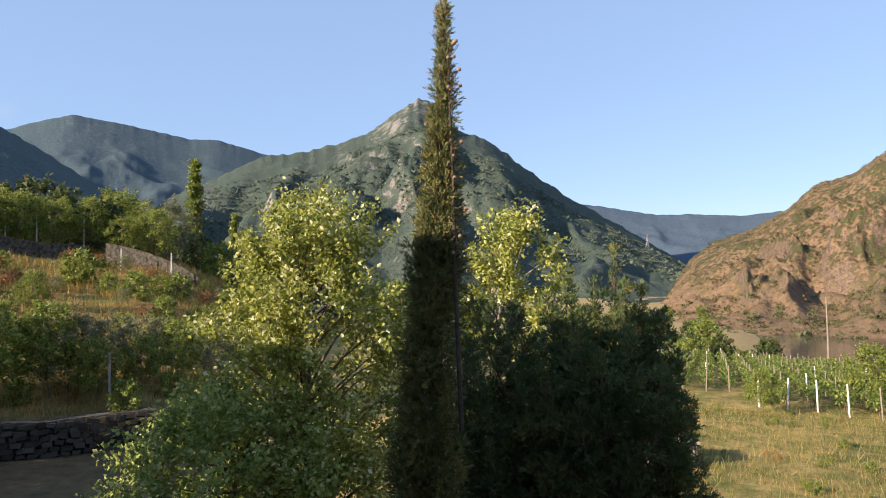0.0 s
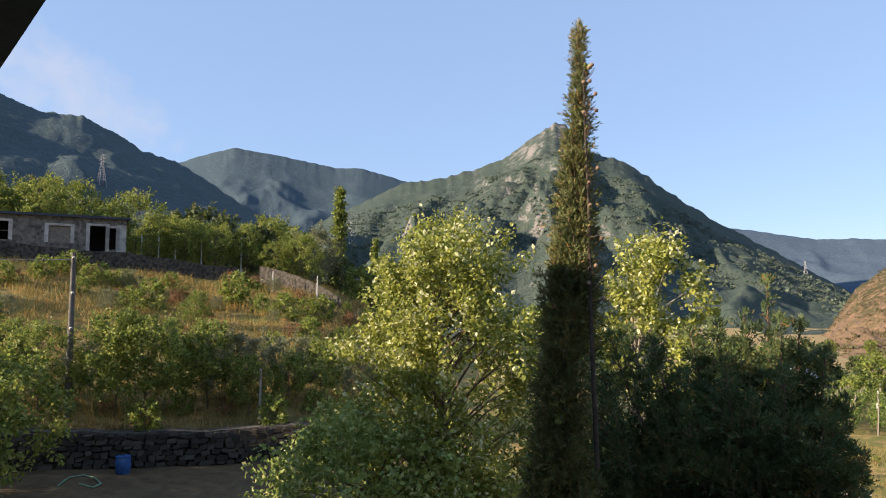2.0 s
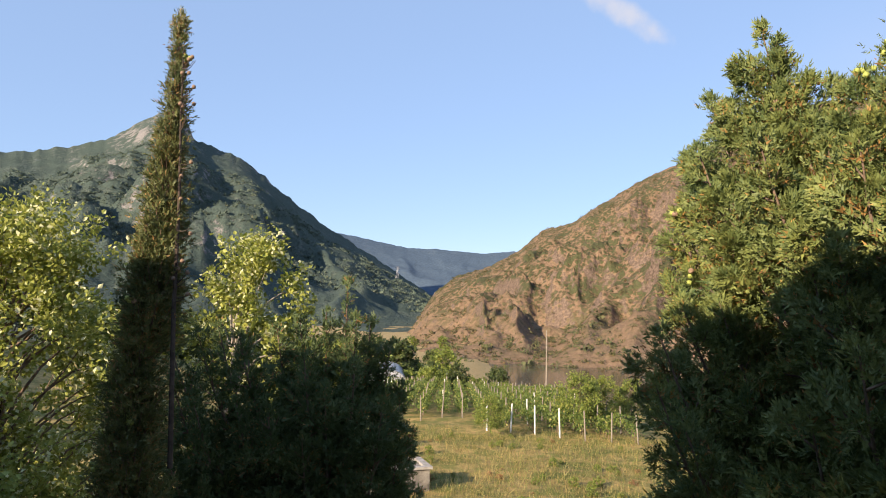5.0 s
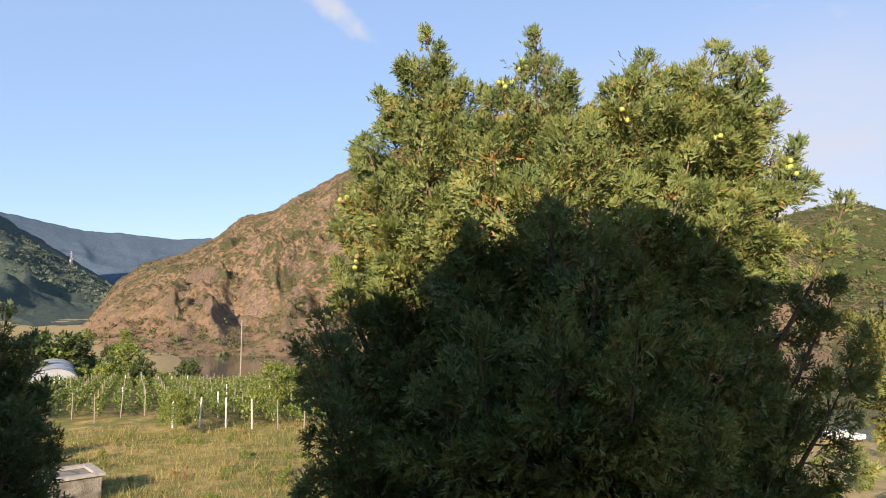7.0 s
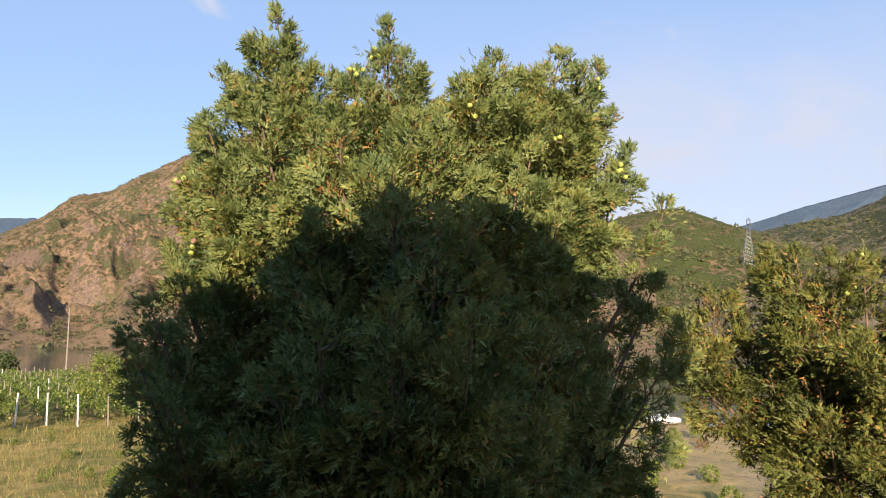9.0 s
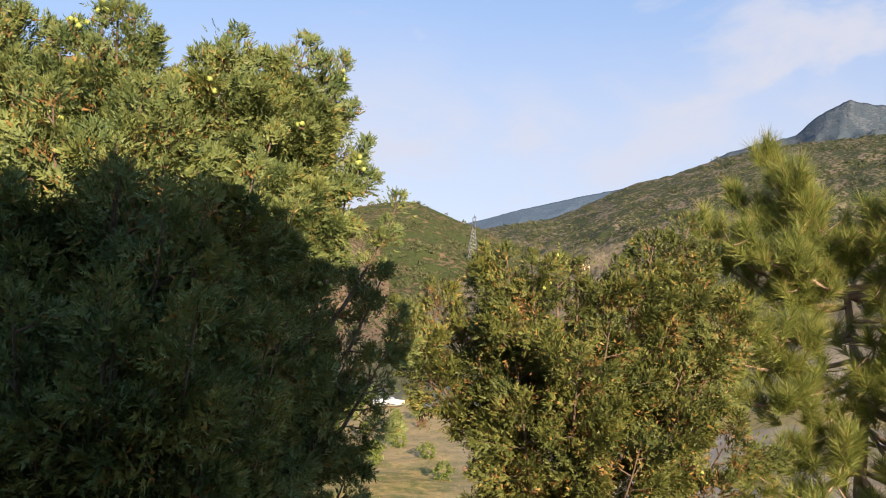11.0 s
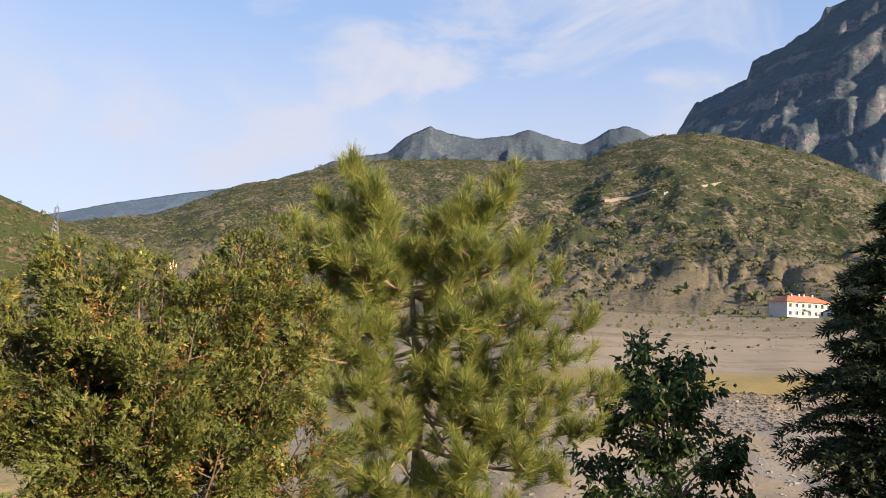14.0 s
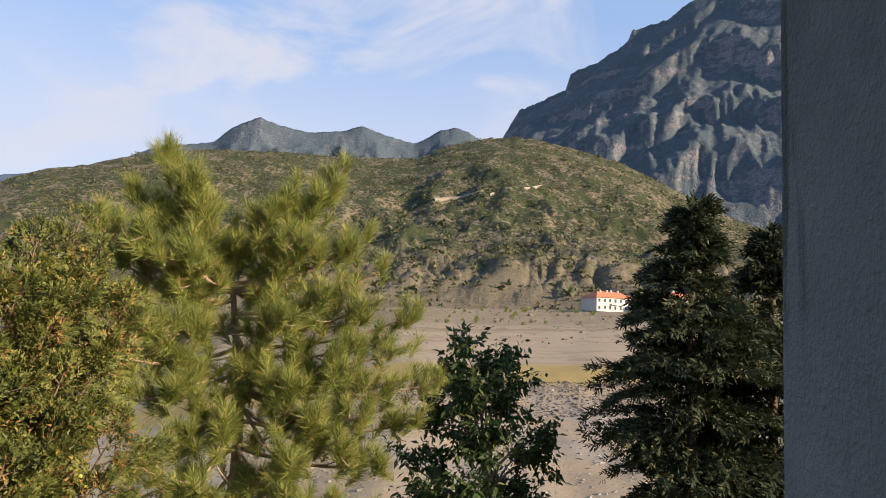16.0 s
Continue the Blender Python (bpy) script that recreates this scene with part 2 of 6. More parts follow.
def unit(v):
    return v / (np.linalg.norm(v, axis=-1, keepdims=True) + 1e-9)


def blades(P, D, N, L, W, fold=0.0):
    """Kite-shaped leaves: base P, direction D, face normal N, length L and width W."""
    S = unit(np.cross(D, N))
    N = np.cross(S, D)
    L, W = np.broadcast_to(L, len(P))[:, None], np.broadcast_to(W, len(P))[:, None]
    a = P
    mid = P + D * L * 0.45 + N * W * fold
    V = np.stack([a, mid + S * W / 2, P + D * L, mid - S * W / 2], 1).reshape(-1, 3)
    return V, np.arange(len(V)).reshape(-1, 4)


def spikes(P, D, N, L, W):
    """Three-cornered scales and needles: base P, direction D, face normal N, length L and width W."""
    S = unit(np.cross(D, N))
    L, W = np.broadcast_to(L, len(P))[:, None], np.broadcast_to(W, len(P))[:, None]
    V = np.stack([P + S * W / 2, P + D * L, P - S * W / 2 + D * L * 0.12], 1).reshape(-1, 3)
    return V, np.arange(len(V)).reshape(-1, 3)


def sprays(rng, P, D, length, count=9, spread=0.75, width=0.16, reach=0.62, face=None):
    """Flat feathery sprays: blades on both sides of a twig that starts at P and runs along D."""
    n = len(P)
    N = unit(rng.normal(size=(n, 3)) + np.array([0, 0, 0.6])) if face is None else unit(face)
    S = unit(np.cross(D, N))
    k = np.arange(count)
    u = (k + 0.5) / count
    sgn = np.where(k % 2 == 0, 1.0, -1.0)
    a = spread * (1.0 - 0.6 * u)
    a[-1] = 0.0
    length = np.broadcast_to(length, n)
    base = P[:, None] + D[:, None] * (length[:, None, None] * 0.8 * u[None, :, None])
    dirs = D[:, None] * np.cos(a)[None, :, None] + S[:, None] * (np.sin(a) * sgn)[None, :, None] + rng.normal(0, 0.16, (n, count, 3))
    bl = length[:, None] * (reach * (1 - 0.5 * u))[None] * rng.uniform(0.7, 1.2, (n, count))
    return spikes(base.reshape(-1, 3), unit(dirs.reshape(-1, 3)), np.repeat(N, count, 0) + rng.normal(0, 0.3 if face is None else 0.22, (n * count, 3)), bl.ravel(), bl.ravel() * width * 1.25)


TILT = radians(-4.0)     # the bearings below were taken with an instrument that leaned back by this


def level(az, el, d):
    a = radians(az)
    x, y, z = d * math.sin(a), d * math.cos(a), d * math.tan(radians(el))
    return np.array([x, y * math.cos(TILT) - z * math.sin(TILT), y * math.sin(TILT) + z * math.cos(TILT)])


def levelled(az, el):
    """Bearing and height angle, put right for the lean."""
    v = level(az, el, 1.0)
    return math.degrees(math.atan2(v[0], v[1])), math.degrees(math.atan2(v[2], math.hypot(v[0], v[1])))


EYES = ((-60, 0.01, 0.05), (4, 0.0, 0.0), (20, 0.16, -0.06), (33, 0.30, -0.11), (72, 0.33, -0.126), (80, 0.28, -0.22), (125, 0.25, -0.28), (170, 0.23, -0.31))


def aim(az, el, d):
    """The point d metres out (along the ground) at that bearing and height angle from the window."""
    eye = np.array([np.interp(az, [e[0] for e in EYES], [e[k] for e in EYES]) for k in (1, 2)] + [6.49])
    return eye + level(az, el, d)


# ---- ground ----
KNOT_R = np.array([0, 6, 15, 30, 33.5, 34.2, 48, 75, 98, 120, 150, 300, 600, 5000.0])
SECTORS = (
    (-180, (0, 0, 0, 0, 0, 0, 0, 0, 0, 0, 0, 0, 0, 0)),
    (-100, (0, 0, 0.3, 1.2, 1.4, 2.6, 6.5, 13, 16, 20, 26, 36, 40, 40)),
    (-48, (0, 0, -0.3, -0.1, -0.1, 1.3, 5.4, 11.9, 14.4, 17.4, 21, 30, 35, 35)),
    (-25, (0, -0.2, -0.5, -0.6, -0.6, 0.7, 3.8, 9.5, 10.3, 10.5, 10.5, 7, 0, -15)),
    (-8, (0, -0.3, -0.8, -1.2, -1.3, -1.3, 0.2, 1.8, 1.2, 0, -2.4, -12, -12.5, -13)),
    (10, (0, -0.3, -0.8, -1.2, -1.3, -1.3, -1.8, -3.2, -4.7, -6.5, -8.5, -12.5, -12.5, -12.5)),
    (22, (0, -0.3, -0.8, -1.2, -1.3, -1.3, -1.9, -3.3, -5.2, -8.0, -11.5, -13, -13, -13)),
    (27, (0, -0.3, -0.8, -1.2, -1.3, -1.3, -1.9, -3.4, -5.4, -9.0, -13.2, -16, -17, -17)),
    (45, (0, -0.3, -0.7, -1.5, -1.7, -1.7, -2.4, -5.2, -8.3, -11.4, -15, -17, -17, -17)),
    (66, (0, -0.4, -2.4, -5.6, -6.3, -6.3, -8.5, -10.9, -12.6, -13.35, -15.5, -17, -17, -17)),
    (82, (0, -0.4, -2.6, -6.3, -6.8, -6.8, -8.5, -10.5, -12.3, -13.35, -15, -17, -17, -17)),
    (98, (0, -0.5, -3, -6.8, -7.4, -7.4, -8.8, -10.5, -12, -13, -14, -15.5, -17, -17)),
    (108, (0, -0.4, -2.7, -6.8, -7.3, -7.3, -8.6, -9, -9.2, -9.3, -9.2, -3.5, 2, 12)),
    (122, (0, -0.3, -2.4, -6.4, -6.8, -6.8, -7.6, -7.1, -5.9, -5.2, -3.7, 6.9, 21, 32)),
    (165, (0, -0.2, -2, -5.5, -5.8, -5.8, -6.2, -4.8, -3.2, -1.6, 0.8, 15, 28, 33)),
    (180, (0, 0, 0, 0, 0, 0, 0, 0, 0, 0, 0, 0, 0, 0)),
)
LAKE = -13.6
S_AZ = np.array([s[0] for s in SECTORS], float)
S_Z = np.array([s[1] for s in SECTORS], float)


def ground_z(x, y):
    x, y = np.asarray(x, float), np.asarray(y, float)
    a, r = np.degrees(np.arctan2(x, y)), np.hypot(x, y)
    i = np.clip(np.searchsorted(S_AZ, a) - 1, 0, len(S_AZ) - 2)
    f = np.clip((a - S_AZ[i]) / (S_AZ[i + 1] - S_AZ[i]), 0, 1)
    f = f * f * (3 - 2 * f)
    k = np.clip(np.searchsorted(KNOT_R, r, side="right") - 1, 0, len(KNOT_R) - 2)
    g = np.clip((r - KNOT_R[k]) / (KNOT_R[k + 1] - KNOT_R[k]), 0, 1)
    z0 = S_Z[i, k] * (1 - f) + S_Z[i + 1, k] * f
    z1 = S_Z[i, k + 1] * (1 - f) + S_Z[i + 1, k + 1] * f
    z = z0 * (1 - g) + z1 * g
    wave = np.sin(x * 0.31 + 1.3 * np.sin(y * 0.17)) * np.sin(y * 0.27 + np.sin(x * 0.13)) + 0.5 * np.sin(x * 0.83 + y * 0.4) * np.sin(y * 0.71 - 1)
    step = np.clip((r - 95) / 17, 0, 1)
    fall = np.clip((r - 128) / 60, 0, 1)
    bank = 1.5 * step * step * (3 - 2 * step) * (1 - fall * fall * (3 - 2 * fall)) * np.clip((a - 112) / 10, 0, 1) * np.clip((160 - a) / 8, 0, 1)
    return z + bank + 0.13 * wave * np.clip(r / 40, 0, 1.5)


def ground_material():
    m = bpy.data.materials.new("dry_meadow")
    nt = nodes_of(m)
    big = noise_fac(nt, 0.09, 5.0, 0.6)
    fine = noise_fac(nt, 1.7, 6.0, 0.7)
    grit = noise_fac(nt, 14.0, 4.0, 0.7)
    straw = ramp(nt, fine, (0.3, (0.20, 0.145, 0.055)), (0.5, (0.37, 0.26, 0.10)), (0.72, (0.48, 0.35, 0.15)))
    green = ramp(nt, fine, (0.3, (0.095, 0.10, 0.03)), (0.7, (0.20, 0.195, 0.06)))
    c = mix(nt, span(nt, maths(nt, "ADD", noise_fac(nt, 0.55, 6.0, 0.7), maths(nt, "MULTIPLY", fine, 0.4)), 0.62, 0.76), straw, green)
    # ripe grass of the terraced slope
    sited = node(nt, "ShaderNodeSeparateXYZ", {"Vector": node(nt, "ShaderNodeTexCoord").outputs["Object"]})
    ripe = maths(nt, "MULTIPLY", span(nt, sited.outputs["X"], -8.0, -18.0), span(nt, maths(nt, "ADD", fine, noise_fac(nt, 0.22, 5.0, 0.65)), 0.86, 1.08, 1.0, 0.1))
    c = mix(nt, ripe, c, ramp(nt, fine, (0.3, (0.10, 0.075, 0.028)), (0.5, (0.24, 0.155, 0.052)), (0.7, (0.37, 0.245, 0.085))))
    # trodden soil of the yard below the terrace wall, darkened to carry its shade
    spot = node(nt, "ShaderNodeSeparateXYZ", {"Vector": node(nt, "ShaderNodeTexCoord").outputs["Object"]})
    yard = maths(nt, "MULTIPLY", span(nt, maths(nt, "ADD", spot.outputs["X"], maths(nt, "MULTIPLY", big, 4.0)), -2.0, -6.0), span(nt, maths(nt, "ADD", spot.outputs["Y"], maths(nt, "MULTIPLY", spot.outputs["X"], -0.62)), 42.0, 40.0))
    soil = ramp(nt, fine, (0.3, (0.055, 0.04, 0.026)), (0.7, (0.125, 0.09, 0.055)))
    c = mix(nt, maths(nt, "MULTIPLY", yard, 0.9), c, soil)
    # river bed and bare shore: height and bearing tell the gravel flats from the meadow
    where = node(nt, "ShaderNodeSeparateXYZ", {"Vector": node(nt, "ShaderNodeTexCoord").outputs["Object"]})
    down = maths(nt, "SUBTRACT", where.outputs["Y"], maths(nt, "MULTIPLY", where.outputs["X"], 0.14))
    bed = span(nt, maths(nt, "ADD", where.outputs["Z"], maths(nt, "MULTIPLY", maths(nt, "SUBTRACT", big, 0.5), 1.4)), -5.2, -6.4)
    bed = maths(nt, "MULTIPLY", bed, span(nt, down, 4.0, -6.0))
    far_bed = maths(nt, "MULTIPLY", span(nt, where.outputs["Y"], -22.0, -34.0), 1.0)
    bed = maths(nt, "MAXIMUM", bed, far_bed)
    stone = ramp(nt, grit, (0.25, (0.17, 0.145, 0.11)), (0.5, (0.27, 0.23, 0.18)), (0.75, (0.38, 0.335, 0.275)))
    silt = ramp(nt, fine, (0.3, (0.26, 0.20, 0.13)), (0.7, (0.34, 0.275, 0.19)))
    flat = mix(nt, ramp(nt, noise_fac(nt, 0.045, 4.0, 0.5, node(nt, "ShaderNodeMapping", {"Vector": node(nt, "ShaderNodeTexCoord").outputs["Object"], "Rotation": (0, 0, radians(-48)), "Scale": (0.5, 2.2, 1.0)}).outputs[0]), (0.42, 0.0), (0.55, 1.0)), stone, silt)
    beach = maths(nt, "MULTIPLY", span(nt, maths(nt, "ADD", where.outputs["Z"], maths(nt, "MULTIPLY", maths(nt, "SUBTRACT", big, 0.5), 5.0)), -9.0, -10.6), span(nt, where.outputs["Y"], -30.0, -12.0))
    c = mix(nt, maths(nt, "MULTIPLY", beach, span(nt, fine, 0.35, 0.6, 0.2, 0.9)), c, ramp(nt, grit, (0.3, (0.29, 0.215, 0.115)), (0.7, (0.46, 0.35, 0.20))))
    # bands that follow the river: gravel, a strip of dry meadow, worn silt and rubble
    out = node(nt, "ShaderNodeVectorMath", {0: node(nt, "ShaderNodeVectorMath", {0: node(nt, "ShaderNodeTexCoord").outputs["Object"], 1: (1, 1, 0)}).outputs[0]})
    out.inputs[0].links[0].from_node.operation = "MULTIPLY"
    out.operation = "LENGTH"
    dist = maths(nt, "ADD", out.outputs["Value"], maths(nt, "MULTIPLY", maths(nt, "SUBTRACT", big, 0.5), 34.0))
    lane = node(nt, "ShaderNodeCombineXYZ", {"X": maths(nt, "MULTIPLY", dist, 0.09), "Y": maths(nt, "MULTIPLY", where.outputs["X"], 0.008)}).outputs[0]
    lanes = noise_fac(nt, 1.0, 4.0, 0.6, lane)
    sand = ramp(nt, lanes, (0.35, (0.20, 0.158, 0.105)), (0.5, (0.31, 0.25, 0.18)), (0.65, (0.27, 0.225, 0.165)))
    meadow = ramp(nt, fine, (0.3, (0.24, 0.18, 0.065)), (0.7, (0.35, 0.265, 0.105)))
    flat = mix(nt, maths(nt, "MULTIPLY", span(nt, dist, 108.0, 118.0), 1.0), flat, sand)
    strip = maths(nt, "MULTIPLY", span(nt, dist, 112.0, 117.0), span(nt, dist, 150.0, 136.0))
    flat = mix(nt, maths(nt, "MULTIPLY", strip, span(nt, fine, 0.3, 0.5, 0.5, 1.0)), flat, meadow)
    rubble = maths(nt, "MULTIPLY", span(nt, dist, 235.0, 270.0), span(nt, maths(nt, "ADD", fine, maths(nt, "MULTIPLY", grit, 0.5)), 0.68, 0.84))
    flat = mix(nt, rubble, flat, (0.12, 0.10, 0.06))
    c = mix(nt, bed, c, flat)
    finish(nt, c, 0.95, 0.0, maths(nt, "ADD", fine, maths(nt, "MULTIPLY", grit, 0.5)), 0.06, 0.7, 0.1)
    return m


M_GROUND = ground_material()
g_az = np.radians(np.concatenate([np.arange(-180, -66, 3.0), np.arange(-66, 166, 0.66), np.arange(166, 180, 3.0)]))
g_r = np.concatenate([[0.4], np.geomspace(1.5, 30, 46), np.linspace(30.6, 35, 22), np.geomspace(35.6, 130, 110), np.geomspace(133, 4700, 70)])
GA, GR = np.meshgrid(g_az, g_r)
gx, gy = GR * np.sin(GA), GR * np.cos(GA)
gV = np.stack([gx, gy, ground_z(gx, gy)], -1).reshape(-1, 3)
na, nr = len(g_az), len(g_r)
ii, jj = np.meshgrid(np.arange(nr - 1), np.arange(na), indexing="ij")
gF = np.stack([ii * na + jj, ii * na + (jj + 1) % na, (ii + 1) * na + (jj + 1) % na, (ii + 1) * na + jj], -1).reshape(-1, 4)
ground = tagged(part("ground", mesh_of("ground", gV, gF, M_GROUND, True)), "dry grassy ground falling to a gravel river bed", "ground", kind="structure")

m = bpy.data.materials.new("lake_water")
nt = nodes_of(m)
ripple = noise_fac(nt, 0.9, 4.0, 0.6, node(nt, "ShaderNodeMapping", {"Vector": node(nt, "ShaderNodeTexCoord").outputs["Object"], "Scale": (1.0, 0.45, 1.0)}).outputs[0])
finish(nt, ramp(nt, noise_fac(nt, 0.02, 3.0), (0.4, (0.060, 0.058, 0.040)), (0.6, (0.085, 0.078, 0.055))), 0.09, 0.0, ripple, 0.03, 0.35, 0.5)
l_az = np.radians(np.arange(8, 128, 1.0))
LA, LR = np.meshgrid(l_az, np.array([60, 90, 140, 250, 500, 1000, 2000.0]))
nl = len(l_az)
ii, jj = np.meshgrid(np.arange(6), np.arange(nl - 1), indexing="ij")
water = mesh_of("lake", np.stack([LR * np.sin(LA), LR * np.cos(LA), np.full_like(LA, LAKE)], -1).reshape(-1, 3), np.stack([ii * nl + jj, (ii + 1) * nl + jj, (ii + 1) * nl + jj + 1, ii * nl + jj + 1], -1).reshape(-1, 4)[:, ::-1], m)
tagged(part("lake", water), "calm olive-grey lake water reflecting the hills", "water", kind="structure")

# ---- mountains ----


def mountain(name, label, mat, ridge, far, near, foot, seed, power=1.25, spur=0.22, jag=0.12, step=0.14, rows=64, cliff=0.0, gully=0.16, size=260, rib=0.24, bluff=0.0, fine=0.035, crag=None):
    """A range whose skyline follows bearings and height angles; it climbs from its foot at near to the crest at far metres."""
    ridge = [levelled(*p) for p in ridge]
    az = np.arange(ridge[0][0], ridge[-1][0] + step, step)
    el = np.interp(az, [p[0] for p in ridge], [p[1] for p in ridge])
    rough = np.array([jag * noise.fractal(Vector((a * 1.9, seed, 0.3)), 0.8, 2.1, 3) for a in az])
    feet = np.full(len(az), foot) if foot is not None else ground_z(near * np.sin(np.radians(az)), near * np.cos(np.radians(az))) - 1.5
    s = np.concatenate([np.linspace(0, 1, rows) ** 0.85, [1.03, 1.1, 1.25]])
    soft = np.convolve(np.pad(el, 12, mode="edge"), np.ones(25) / 25, "valid")
    V = np.empty((len(s), len(az), 3))
    for i, u in enumerate(s):
        r = near + (far - near) * u
        w6 = min(u, 1.0) ** 14
        zr = 6.5 + far * np.tan(np.radians(el * w6 + soft * (1 - w6) + rough * w6))
        up = u ** power if u <= 1 else 1 - (u - 1) * 2.5
        for j, a in enumerate(az):
            t = radians(a)
            q = Vector((r * math.sin(t) / far, r * math.cos(t) / far, seed))
            lift = up
            if cliff and u < 1:
                # benches and walls, bent along the face
                q4 = up * 5 + 0.03 * (a - 126) + 0.8 * noise.fractal(Vector((a * 0.11, up * 0.8, seed)), 0.9, 2.2, 5)
                f = q4 - math.floor(q4)
                f = min(max((f - 0.58) / 0.36, 0.0), 1.0)
                lift = up + cliff * math.sin(math.pi * u) ** 0.5 * (math.floor(q4) + f * f * (3 - 2 * f) - q4 + 0.25) / 5
            z = feet[j] + (zr[j] - feet[j]) * lift
            if 0 < u < 1:
                h = zr[j] - feet[j]
                w = math.sin(math.pi * u) ** 1.4 * 1.15
                if u < 0.4:
                    w = max(w, 0.3 * min(1.0, u * 7))
                q2 = q * (far / size)
                warp = noise.fractal(q2 * 0.8, 0.8, 2.0, 3)
                n1 = noise.ridged_multi_fractal(Vector((a * gully + 0.7 * warp, u * 1.1 + 0.5 * warp, seed + 4)), 1.0, 2.0, 3, 0.9, 2.0) - 1.0
                n2 = noise.ridged_multi_fractal(q2, 1.0, 2.1, 5, 0.9, 2.0) - 1.0
                n3 = noise.fractal(q2 * 5.0, 0.9, 2.1, 4)
                z += h * w * spur * (rib * n1 + 0.46 * n2) + w * size * fine * n3
                if crag:
                    # bare buttresses under the summit
                    q5 = q * (far / 210) + Vector((0, 0, 0.7 * u * 6))
                    z += crag[2] * math.exp(-((a - crag[0]) / crag[1]) ** 2) * min(max((u - 0.45) / 0.2, 0), 1) * (1 - u ** 5) * (noise.ridged_multi_fractal(q5, 0.9, 2.1, 4, 0.9, 2.0) - 1.1)
                if bluff:
                    # a washed-out bank with gullies along the foot
                    gul = noise.ridged_multi_fractal(Vector((a * 0.30 + 1.1 * warp, u * 7.0, seed + 9)), 0.8, 2.2, 5, 0.9, 2.0)
                    b1 = min(u / 0.15, 1.0)
                    z += bluff * b1 * max(0.0, 1 - u / 0.7) * (1.2 - 0.5 * gul)
            V[i, j] = (r * math.sin(t), r * math.cos(t), z)
    n = len(az)
    ii, jj = np.meshgrid(np.arange(len(s) - 1), np.arange(n - 1), indexing="ij")
    F = np.stack([ii * n + jj, (ii + 1) * n + jj, (ii + 1) * n + jj + 1, ii * n + jj + 1], -1).reshape(-1, 4)[:, ::-1]
    ob = part(name, mesh_of(name, V.reshape(-1, 3), F, mat, True))
    tagged(ob, label, "mountain", kind="structure")
    return V


E_PEAK = ((-22.0, 10.3), (-17.3, 12.6), (-14.7, 13.9), (-11.2, 14.4), (-7.8, 15.4), (-6.1, 16.1), (-4.0, 17.5), (-3.0, 18.1), (-1.9, 18.7), (-0.9, 18.6), (0.0, 16.65), (3.5, 15.5), (5.2, 14.4), (7.0, 12.9), (9.7, 11.0), (11.5, 9.8), (14.7, 7.8), (17.4, 5.95), (19.7, 4.5), (22.5, 2.5))
E_RED = ((16.8, 1.1), (17.9, 2.3), (19.7, 5.0), (21.6, 6.3), (23.9, 6.9), (26.8, 8.3), (28.6, 9.9), (31.1, 10.4), (33.5, 11.8), (36.3, 13.3), (40.0, 14.7), (43.3, 16.1), (46.8, 17.1), (50.2, 17.8), (53.4, 17.3), (55.2, 16.4), (60.4, 13.7), (65.4, 10.2), (70.7, 6.2), (74.0, 3.0))
E_SCRUB = ((77.4, 4.6), (81.1, 5.8), (84.8, 6.3), (87.7, 6.7), (90.5, 7.8), (93.7, 9.1), (96.9, 9.7), (98.6, 10.2), (101.4, 10.9), (105.2, 11.3), (110.9, 11.35), (116.4, 11.0), (122.2, 10.9), (124.4, 11.8), (127.7, 12.4), (130.5, 12.4), (132.5, 12.0), (136.1, 10.9), (138.8, 9.9), (143.0, 7.4), (147.0, 5.0), (152.0, 2.8), (160.0, 1.5))
V_LEFT = mountain("mountain_left", "forested mountain shoulder, bluish with painted haze", M_LEFT, ((-56, 17.2), (-50, 18.4), (-45.8, 17.7), (-42.8, 16.7), (-39.8, 16.8), (-37.3, 15.9), (-35.5, 14.9), (-33, 14.4), (-30.3, 13), (-27, 11), (-23.7, 8.9), (-18, 6.5)), 1400, 330, 12, 3.1, spur=0.13, rib=0.4, fine=0.012)
mountain("mountain_range", "forested mountain range, painted blue-green for haze", M_RANGE, ((-42, 13), (-37.5, 14), (-35.5, 14.7), (-32.8, 14.3), (-31.3, 15), (-28.7, 15.9), (-25, 15.6), (-20.3, 14.9), (-18.4, 15), (-14.7, 14.1), (-7.8, 12.5)), 3000, 1200, -100, 5.7, spur=0.08, jag=0.05, rib=0.25, fine=0.012)
V_PEAK = mountain("mountain_peak", "forested mountain with a bare rocky peak", M_PEAK, E_PEAK, 2300, 400, -14, 9.2, 1.4, 0.25, 0.16, rows=120, size=300, rib=0.4, gully=0.17, fine=0.04, crag=(-4.0, 6.0, 48.0))
mountain("far_ridge", "distant forested ridge, painted blue for haze", M_FAR, ((4, 10.6), (8.4, 10.3), (11.5, 9.8), (13.7, 9.4), (17.4, 8.6), (19.7, 8.5), (23.5, 8.1), (26.3, 8.2), (30.5, 7.7), (36, 7)), 3900, 2400, -60, 12.4, jag=0.05, spur=0.10, fine=0.01)
V_RED = mountain("red_hill", "reddish rocky hill with scattered green shrubs", M_RED, E_RED, 680, 236, -15.5, 2.2, 1.05, 0.40, 0.10, 0.1, 100, gully=0.22, size=75, rib=0.42, fine=0.055)
V_HILL = mountain("scrub_hill", "low green scrub hill above the lake", M_GREEN, ((62, 4), (65.2, 5.6), (68.9, 7), (71.6, 7.75), (74.5, 8.2), (76, 8.15), (77.6, 7.5), (79.6, 6.6), (82, 5.6), (85, 4), (88, 2.2)), 900, 450, -15.5, 7.7, 1.0, 0.16, 0.06, size=140)
